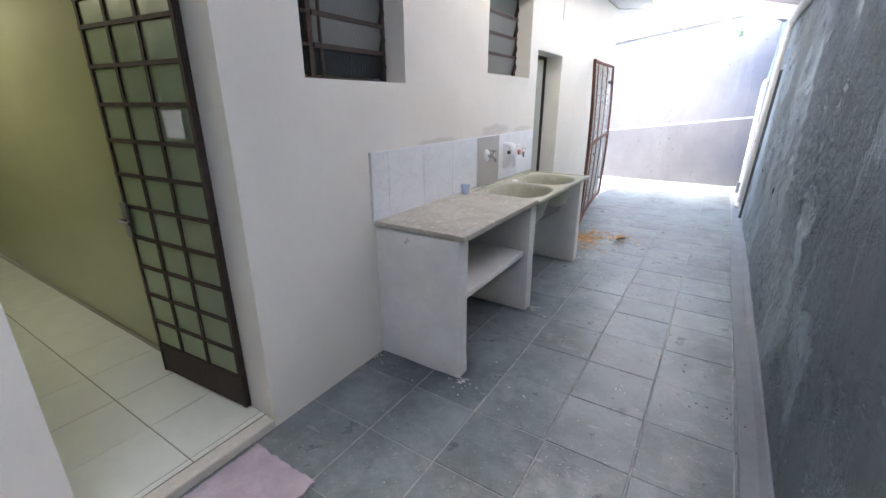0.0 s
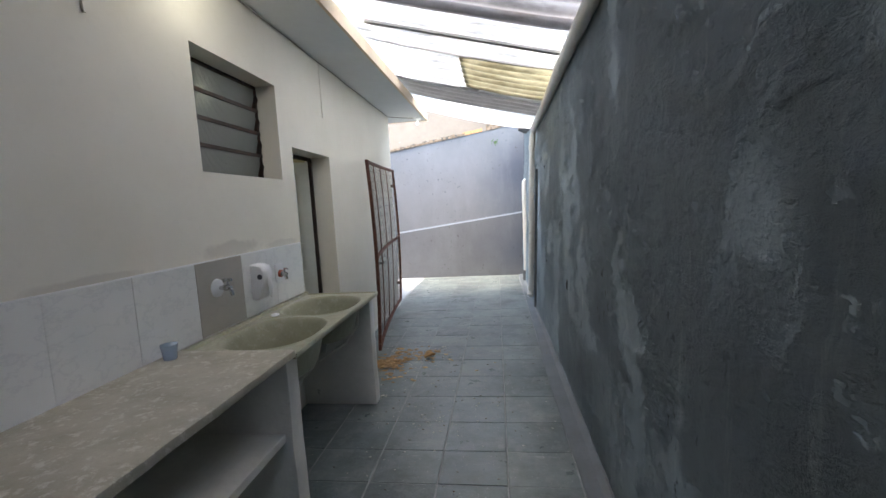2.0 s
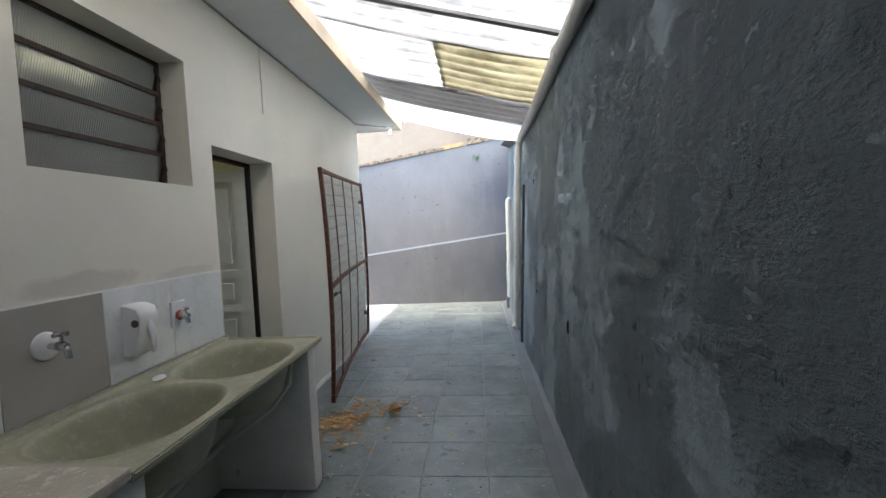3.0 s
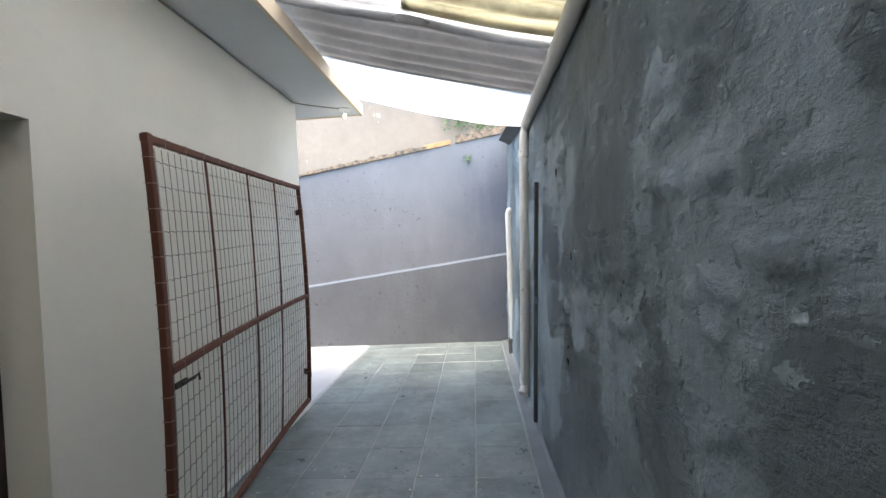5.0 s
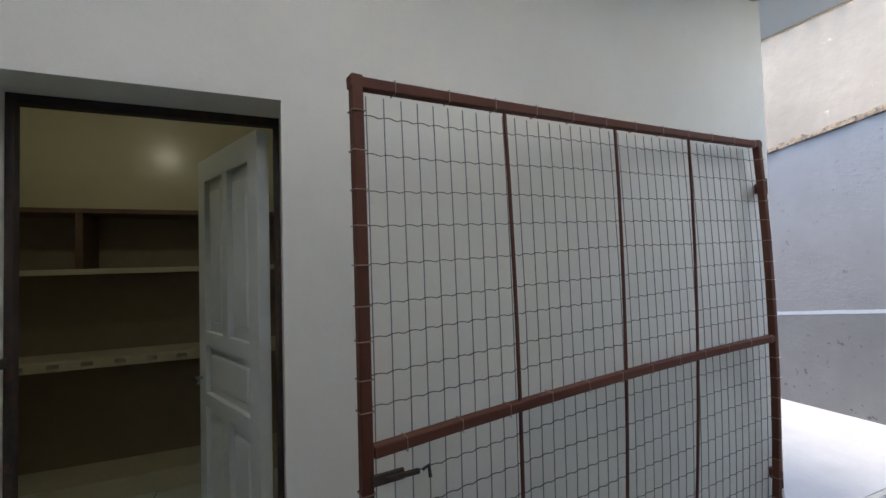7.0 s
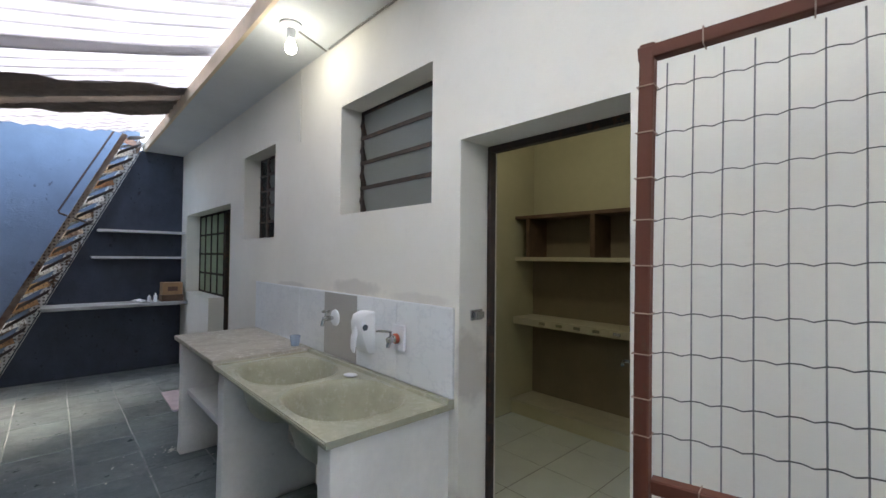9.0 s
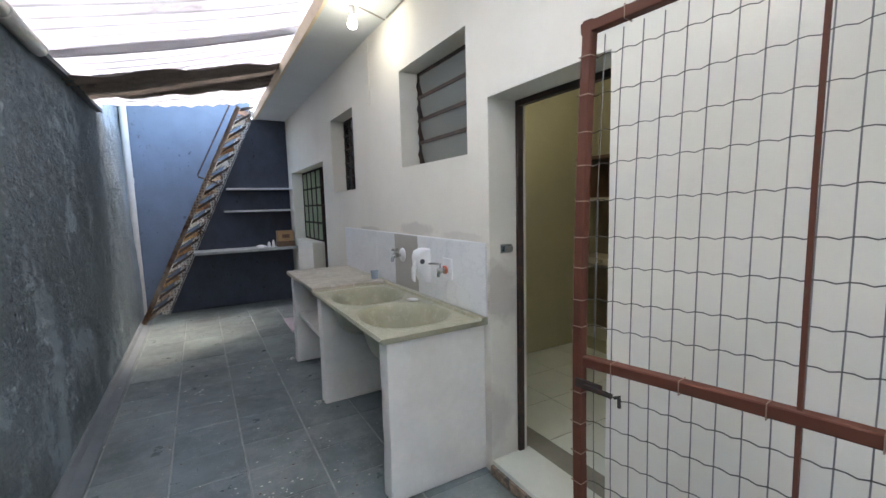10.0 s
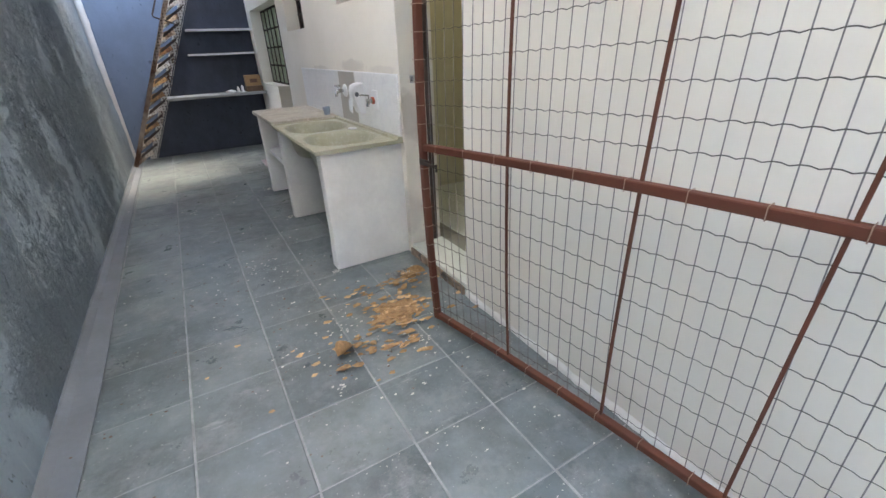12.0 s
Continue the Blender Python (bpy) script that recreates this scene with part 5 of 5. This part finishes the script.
part("shelf_decor", bm, M_CHROME, shelves, "row of small grey decor tiles", kind="stuff")

# ---------------- shelves, box and clutter by the stair ----------------
for z, x0, x1, d in ((1.80, -0.0, 0.93, 0.20), (1.462, -0.0, 0.98, 0.20)):
    bm = bmesh.new()
    box(bm, 0.001, Y0, z, x1, Y0 + d, z + 0.028, 0.003)
    solo("wall_shelf", bm, M_WSHELF, "thin white shelf on the navy wall", "shelf", "wall shelves")
bm = bmesh.new()
box(bm, 0.001, Y0, 0.865, 1.42, Y0 + 0.44, 0.905, 0.005)
solo("slab_shelf", bm, M_SHELFSLAB, "grey stone slab fixed across the navy wall", "shelf")
carton = thing("cardboard_box", "closed brown cardboard box on a darker box on the slab", "box", (0.16, Y0 + 0.25, 0.905))
bm = bmesh.new()
box(bm, 0.04, Y0 + 0.14, 0.99, 0.27, Y0 + 0.34, 1.15, 0.004)
part("carton", bm, M_CARD, carton)
bm = bmesh.new()
box(bm, 0.10, Y0 + 0.3405, 1.04, 0.21, Y0 + 0.342, 1.095)
part("print", bm, M_CARDPRINT, carton, "dark printed panel")
bm = bmesh.new()
box(bm, 0.03, Y0 + 0.13, 0.906, 0.28, Y0 + 0.35, 0.988, 0.003)
solo("dark_box", bm, M_PWOOD, "low dark brown box on the slab shelf", "box")
for x, y, h, r in ((0.34, 0.30, 0.11, 0.02), (0.40, 0.26, 0.085, 0.022)):
    bm = bmesh.new()
    tube(bm, [(x, Y0 + y, 0.906), (x, Y0 + y, 0.906 + h * 0.7), (x, Y0 + y, 0.906 + h * 0.85), (x, Y0 + y, 0.906 + h)], [r, r, r * 0.45, r * 0.4], 12)
    solo("bottle", bm, M_PLASTIC, "small white plastic bottle on the slab shelf", "bottle", "bottles on the slab", smooth=True)
bm = bmesh.new()
bmesh.ops.create_icosphere(bm, subdivisions=3, radius=1)
for v in bm.verts:
    v.co *= 1 + 0.5 * noise.noise(v.co * 2.3)
bmesh.ops.transform(bm, matrix=Matrix.Translation((0.52, Y0 + 0.28, 0.925)) @ Matrix.Diagonal((0.07, 0.05, 0.022, 1)), verts=bm.verts)
solo("plastic_bag", bm, M_PLASTIC, "crumpled white plastic bag on the slab shelf", "bag", smooth=True)

# ---------------- steel stair ----------------
stair = thing("steel_stair", "narrow steep steel stair with rust and flaking white paint", "stairs", (1.9, -0.6, 0))
A0, A1 = Vector((2.07, -0.30, 0.0)), Vector((0.72, -0.36, 2.96))
B0, B1 = Vector((1.86, -0.865, 0.0)), Vector((0.50, -0.88, 3.02))
for p, q, wide, lift in ((A0, A1, 0.03, 0.0), (B0, B1, 0.055, 0.015)):
    bm = bmesh.new()
    d = (q - p).normalized()
    side = d.cross(Vector((0, 1, 0))).normalized()
    half = 0.042 if p is B0 else 0.026
    bar(bm, p, q, 0.006, 2 * half, side)
    for s in (-1, 1):
        bar(bm, p + side * (half * s + lift) + Vector((0, 0.012 + lift, 0)), q + side * (half * s + lift) + Vector((0, 0.012 + lift, 0)), wide, 0.005, side)
    part("stringer", bm, M_STAIR if p is B0 else M_STRINGER, stair, "flaking white perforated stringer" if p is B0 else "brown rusty stringer")
N = 15
slope = (A1 - A0).normalized()


def plate(bm, a, b, u, depth, thick):
    """A thin plate from a to b, depth wide along u."""
    w = (b - a).normalized()
    nrm = w.cross(u).normalized() * thick
    c = []
    for z in (-0.5, 0.5):
        for base in (a, b):
            for q in (-0.5, 0.5):
                c.append(bm.verts.new(base + u * depth * q + nrm * z))
    for q in ((0, 1, 3, 2), (4, 6, 7, 5), (0, 4, 5, 1), (2, 3, 7, 6), (0, 2, 6, 4), (1, 5, 7, 3)):
        bm.faces.new([c[i] for i in q])


for k in range(N):
    t = (k + 0.5) / N
    a, b = A0.lerp(A1, t), B0.lerp(B1, min(0.995, t + 0.022 + 0.05 * t))
    b = a.lerp(b, 0.87)
    bm = bmesh.new()
    plate(bm, a + slope * 0.035, b - slope * 0.035, (slope * 0.8 + Vector((0.6, 0, 0.1))).normalized(), 0.085, 0.005)
    tread = part("tread", bm, M_TREAD if k % 7 not in (3, 6) else M_STAIR, stair, "perforated stair tread, rusty under worn paint")
    bm = bmesh.new()
    plate(bm, a - slope * 0.075, b - slope * 0.055, (slope + Vector((0.25, 0, 0.1))).normalized(), 0.034, 0.005)
    part("nosing", bm, M_STAIR if k > 4 else M_STRINGER, tread, "flaking white angle bar" if k > 4 else "rusty angle bar")
    # added dark plate that stands in for the shade between treads
    bm = bmesh.new()
    back = Vector((-0.035, 0, -0.020))
    plate(bm, a + slope * 0.085 + back, b + slope * 0.105 + back, slope, 0.055, 0.004)
    part("back_plate", bm, M_RUSTFRAME, tread, "dark plate for the shaded gap behind the tread")
bm = bmesh.new()
tube(bm, [(1.02, -0.33, 1.86), (1.285, -0.50, 1.975), (1.295, -0.50, 2.0), (0.832, -0.50, 2.98), (0.62, -0.52, 3.4)], 0.011, 8)
part("handrail", bm, M_RUSTFRAME, stair, "thin bent steel handrail", smooth=True)

# ---------------- loose things on the floor ----------------
bm = bmesh.new()
nx, ny = 20, 30
gm = []
for i in range(nx + 1):
    row = []
    for j in range(ny + 1):
        x, y = 0.03 + 0.40 * i / nx, 0.45 + 0.72 * j / ny
        e = min(i, nx - i, j, ny - j)
        x += 0.01 * noise.noise(Vector((i * 0.5, j * 0.5, 1))) + 0.05 * (y - 0.45) * 0.3
        y += 0.012 * noise.noise(Vector((i * 0.5, j * 0.5, 8)))
        z = 0.010 + 0.008 * max(0, noise.noise(Vector((x * 9, y * 9, 2)))) + (0.012 * max(0, noise.noise(Vector((x * 25, y * 20, 5)))) if j > ny - 5 else 0)
        row.append(bm.verts.new((x, y, z)))
    gm.append(row)
for a, b in zip(gm, gm[1:]):
    for j in range(ny):
        bm.faces.new((a[j], b[j], b[j + 1], a[j + 1]))
low = [[bm.verts.new((v.co.x, v.co.y, 0.0)) for v in (gm[0] if e == 0 else gm[-1])] for e in (0, 1)]
for top_row, base, flip in ((gm[0], low[0], False), (gm[-1], low[1], True)):
    for k in range(ny):
        bm.faces.new((top_row[k], top_row[k + 1], base[k + 1], base[k]))
for col_i in (0, ny):
    side = [bm.verts.new((r[col_i].co.x, r[col_i].co.y, 0.0)) for r in gm]
    for k in range(nx):
        bm.faces.new((gm[k][col_i], gm[k + 1][col_i], side[k + 1], side[k]))
solo("door_mat", bm, M_MAT, "faded lilac cloth mat before the kitchen door", "mat", smooth=True)


def chips(name, label, mat, spots, seed, size, curl=0.3):
    """Many thin broken pieces strewn on the floor: (x, y, spread, count)."""
    random.seed(seed)
    bm = bmesh.new()
    for cx, cy, spread, count in spots:
        for _ in range(count):
            r = abs(random.gauss(0, spread))
            a = random.uniform(0, 6.28)
            x, y = cx + r * math.cos(a), cy + r * math.sin(a) * 0.8
            if x < 0.02 or x > XR - 0.03:
                continue
            s = random.uniform(*size)
            z = 0.004 + max(0, 0.02 * (1 - r / (spread * 1.2 + 1e-6))) * random.random()
            rot = random.uniform(0, 6.28)
            n = random.choice((4, 5, 5, 6))
            lo, hi = [], []
            for i in range(n):
                t = rot + 2 * math.pi * i / n
                q = s * random.uniform(0.5, 1.1)
                px, py = x + q * math.cos(t), y + 0.55 * q * math.sin(t)
                pz = z + curl * s * random.random()
                lo.append(bm.verts.new((px, py, pz)))
                hi.append(bm.verts.new((px, py, pz + 0.0025)))
            bm.faces.new(lo[::-1]), bm.faces.new(hi)
            for i in range(n):
                bm.faces.new((lo[i], lo[(i + 1) % n], hi[(i + 1) % n], hi[i]))
    return solo(name, bm, mat, label, "debris", kind="stuff")


chips("bark_chips", "pile of orange-brown dry bark chips on the slate floor", M_DRY,
      [(0.45, 5.33, 0.065, 230), (0.42, 5.27, 0.11, 60), (0.5, 5.4, 0.30, 30), (0.55, 5.05, 0.12, 10), (0.20, 4.95, 0.07, 26), (0.7, 5.6, 0.25, 25), (0.35, 5.0, 0.2, 20)], 3, (0.014, 0.050))
chips("tan_chips", "light tan wood chips scattered in the pile on the floor", M_TAN,
      [(0.45, 5.32, 0.08, 90), (0.45, 5.3, 0.22, 40), (0.9, 5.4, 0.4, 14), (0.2, 4.95, 0.08, 14)], 9, (0.012, 0.036))
chips("pale_crumbs", "white plaster crumbs scattered on the slate floor", M_PALE,
      [(0.8, 5.3, 0.5, 90), (1.1, 4.2, 0.9, 90), (1.4, 2.5, 0.9, 60), (0.7, 6.3, 0.6, 40), (0.5, 5.6, 0.3, 50), (0.95, 5.75, 0.05, 10), (0.63, 2.12, 0.05, 40), (0.62, 3.24, 0.04, 30), (0.61, 4.60, 0.03, 18), (0.05, 2.05, 0.05, 12)], 5, (0.003, 0.011), 0.2)
chips("dark_crumbs", "dark bits of dry leaf scattered on the slate floor", M_PWOOD,
      [(1.2, 4.5, 0.9, 60), (0.9, 5.6, 0.5, 50), (1.6, 3.0, 0.6, 30), (1.9, 5.5, 0.3, 15), (1.9, 2.6, 0.2, 12)], 6, (0.004, 0.010), 0.3)


def big_leaf(x, y, rot, s, label, mat=M_DRY, curl=0.35):
    bm = bmesh.new()
    rows = []
    for i in range(9):
        t = i / 8
        w = s * 0.42 * math.sin(math.pi * min(1, t * 0.93 + 0.05)) ** 0.8
        row = []
        for j in range(5):
            u = (j - 2) / 2
            lx, ly = (t - 0.5) * s, u * w
            lz = 0.004 + curl * abs(u) * w + 0.10 * s * t * t + 0.006 * noise.noise(Vector((t * 5, u * 3, x)))
            row.append(bm.verts.new((x + lx * math.cos(rot) - ly * math.sin(rot), y + lx * math.sin(rot) + ly * math.cos(rot), max(0.002, lz))))
        rows.append(row)
    for a, b in zip(rows, rows[1:]):
        for j in range(4):
            bm.faces.new((a[j], a[j + 1], b[j + 1], b[j]))
    bmesh.ops.solidify(bm, geom=list(bm.faces), thickness=0.0012)
    solo("dry_leaf", bm, mat, label, "leaf", smooth=True)


big_leaf(0.85, 5.50, 0.6, 0.12, "curled orange dry leaf on the slate floor", M_TAN, 0.9)
big_leaf(0.14, 4.93, 2.5, 0.15, "broad brown dry leaf beside the threshold")
big_leaf(0.46, 5.40, 1.0, 0.11, "brown dry leaf on the pile of chips")
big_leaf(0.70, 5.52, 2.0, 0.045, "small dry leaf on the slate floor", M_TAN)
bm = bmesh.new()
bmesh.ops.create_grid(bm, x_segments=26, y_segments=18, size=0.5)
for v in bm.verts:
    q = v.co.copy()
    v.co = Vector((q.x * 0.17 + 0.02 * noise.noise(q * 4), q.y * 0.09 + 0.02 * noise.noise(q * 5 + Vector((3, 0, 0))), 0.004 + 0.035 * abs(noise.noise(q * 5 + Vector((0, 7, 1)))) + 0.010 * abs(noise.noise(q * 16))))
    v.co += Vector((0.25, 4.90, 0))
bmesh.ops.solidify(bm, geom=list(bm.faces), thickness=0.0006)
solo("plastic_wrapper", bm, glass("clear_plastic_film", (0.92, 0.94, 0.95), 0.18, 0.8), "crumpled clear plastic wrapper beside the broad dry leaf", "wrapper", smooth=True)

# ---------------- ivy on the neighbour's wall ----------------
random.seed(11)
bm = bmesh.new()


def leaf(bm, c, s, nrm):
    u = nrm.orthogonal().normalized()
    w = nrm.cross(u)
    a = random.uniform(0, 6.28)
    e, f = u * math.cos(a) + w * math.sin(a), w * math.cos(a) - u * math.sin(a)
    p = [c - e * s, c + f * s * 0.45 - e * 0.2 * s, c + f * 0.3 * s + e * 0.5 * s, c + e * s, c - f * 0.3 * s + e * 0.5 * s, c - f * s * 0.45 - e * 0.2 * s]
    bm.faces.new([bm.verts.new(q + nrm * 0.004 * random.random()) for q in p])


stems = []
for sx, sz, n in ((1.35, 3.95, 20), (1.5, 4.02, 44), (1.62, 4.0, 44), (1.75, 3.98, 30), (2.0, 3.85, 14), (2.2, 3.75, 16), (1.9, 3.45, 16), (2.1, 3.95, 14), (1.35, 3.75, 16), (1.6, 3.75, 24), (2.1, 3.6, 16)):
    for _ in range(n // 4):
        p = Vector((sx + random.gauss(0, 0.12), 10.60, sz + random.gauss(0, 0.06)))
        pts = [p.copy()]
        for k in range(7):
            p = p + Vector((random.gauss(0, 0.03), -0.004, -0.045 - random.random() * 0.02))
            pts.append(p.copy())
            for _ in range(3):
                leaf(bm, p + Vector((random.gauss(0, 0.035), -random.uniform(0.01, 0.05), random.gauss(0, 0.02))), random.uniform(0.018, 0.034),
                     Vector((random.gauss(0, 0.4), -1, random.gauss(0.3, 0.4))).normalized())
        stems.append(pts)
ivy = thing("ivy", "sparse green ivy hanging on the cream wall above the far wall", "plant", (1.6, 10.58, 3.2))
part("foliage", bm, M_LEAF, ivy, kind="stuff")
bm = bmesh.new()
for pts in stems:
    tube(bm, pts, 0.003, 4)
part("stems", bm, M_RUSTFRAME, ivy, kind="stuff")
bm = bmesh.new()
for _ in range(22):
    leaf(bm, Vector((1.62 + random.gauss(0, 0.03), Y1 - random.uniform(0.01, 0.05), 2.72 + random.gauss(0, 0.035))), random.uniform(0.015, 0.028), Vector((random.gauss(0, 0.4), -1, random.gauss(0.3, 0.4))).normalized())
solo("weed", bm, M_LEAF, "small green weed growing out of the far wall", "plant", kind="stuff")

# ---------------- floor pieces ----------------
random.seed(21)
YJ = [-1.15, -0.78, -0.40, -0.02, 0.37, 0.76, 1.15, 1.55, 1.95, 2.35, 2.75, 3.15, 3.55, 3.87, 4.22, 4.62, 5.02, 5.42, 5.82, 6.21, 6.60, 7.0, 7.39, 7.92, 8.32, 8.83, 9.22, 9.61, 10.0, Y1]
XJ = [0.0, 0.41, 0.80, 1.19, 1.58, 1.97, XR]


def tile_mesh(name, w, d, h, mat, r=0.003):
    bm = bmesh.new()
    box(bm, -w / 2, -d / 2, 0, w / 2, d / 2, h)
    top = [e for e in bm.edges if all(v.co.z > h / 2 for v in e.verts)]
    bmesh.ops.bevel(bm, geom=top, offset=r, segments=1, affect="EDGES")
    me = bpy.data.meshes.new(name)
    bm.to_mesh(me)
    bm.free()
    me.materials.append(mat)
    return me


cache = {}
for i in range(len(XJ) - 1):
    for j in range(len(YJ) - 1):
        w, d = XJ[i + 1] - XJ[i] - 0.008, YJ[j + 1] - YJ[j] - 0.004
        key = (round(w, 3), round(d, 3))
        if key not in cache:
            cache[key] = tile_mesh("slate_tile", w, d, 0.010, M_SLATE)
        o = new("tile", cache[key])
        o.location = ((XJ[i] + XJ[i + 1]) / 2, (YJ[j] + YJ[j + 1]) / 2, -0.0130 + random.uniform(-0.0015, 0.002))
        o.rotation_euler = (random.uniform(-0.004, 0.004), random.uniform(-0.004, 0.004), random.uniform(-0.004, 0.004))
        o.parent = floor
bm = bmesh.new()
box(bm, -0.2505, 0.531, 0.0, -0.067, 1.299, 0.0465)
structure("sill_1_base", bm, M_KGROUT, "tiled step inside the kitchen doorway", "sill")
for i, (y0, y1) in enumerate(((0.535, 0.927), (0.933, 1.295))):
    for x0, x1 in ((-0.467, -0.103), (-0.097, -0.069)):
        bm = bmesh.new()
        box(bm, x0, y0, 0.0437 if x0 < -0.2 else 0.0467, x1, y1, 0.0497)
        part("tile", bm, M_KFLOOR, kf)
for fl, x0, x1, y0, y1, z, sx, sy, ox, oy in ((kf, -4.55, -0.262, -1.0, 1.32, 0.046, 0.37, 0.37, -0.10, 0.93), (pf, -2.1, -0.262, 3.40, 5.8, 0.076, 0.40, 0.40, -0.40, 3.86)):
    me = tile_mesh("floor_tile", sx - 0.006, sy - 0.006, 0.006, M_KFLOOR, 0.0015)
    i0, j0 = math.ceil((x0 - ox) / sx), math.ceil((y0 - oy) / sy)
    for i in range(i0, int((x1 - ox) // sx)):
        for j in range(j0, int((y1 - oy) // sy)):
            o = new("tile", me)
            o.location = (ox + (i + 0.5) * sx, oy + (j + 0.5) * sy, z - 0.0035)
            o.parent = fl
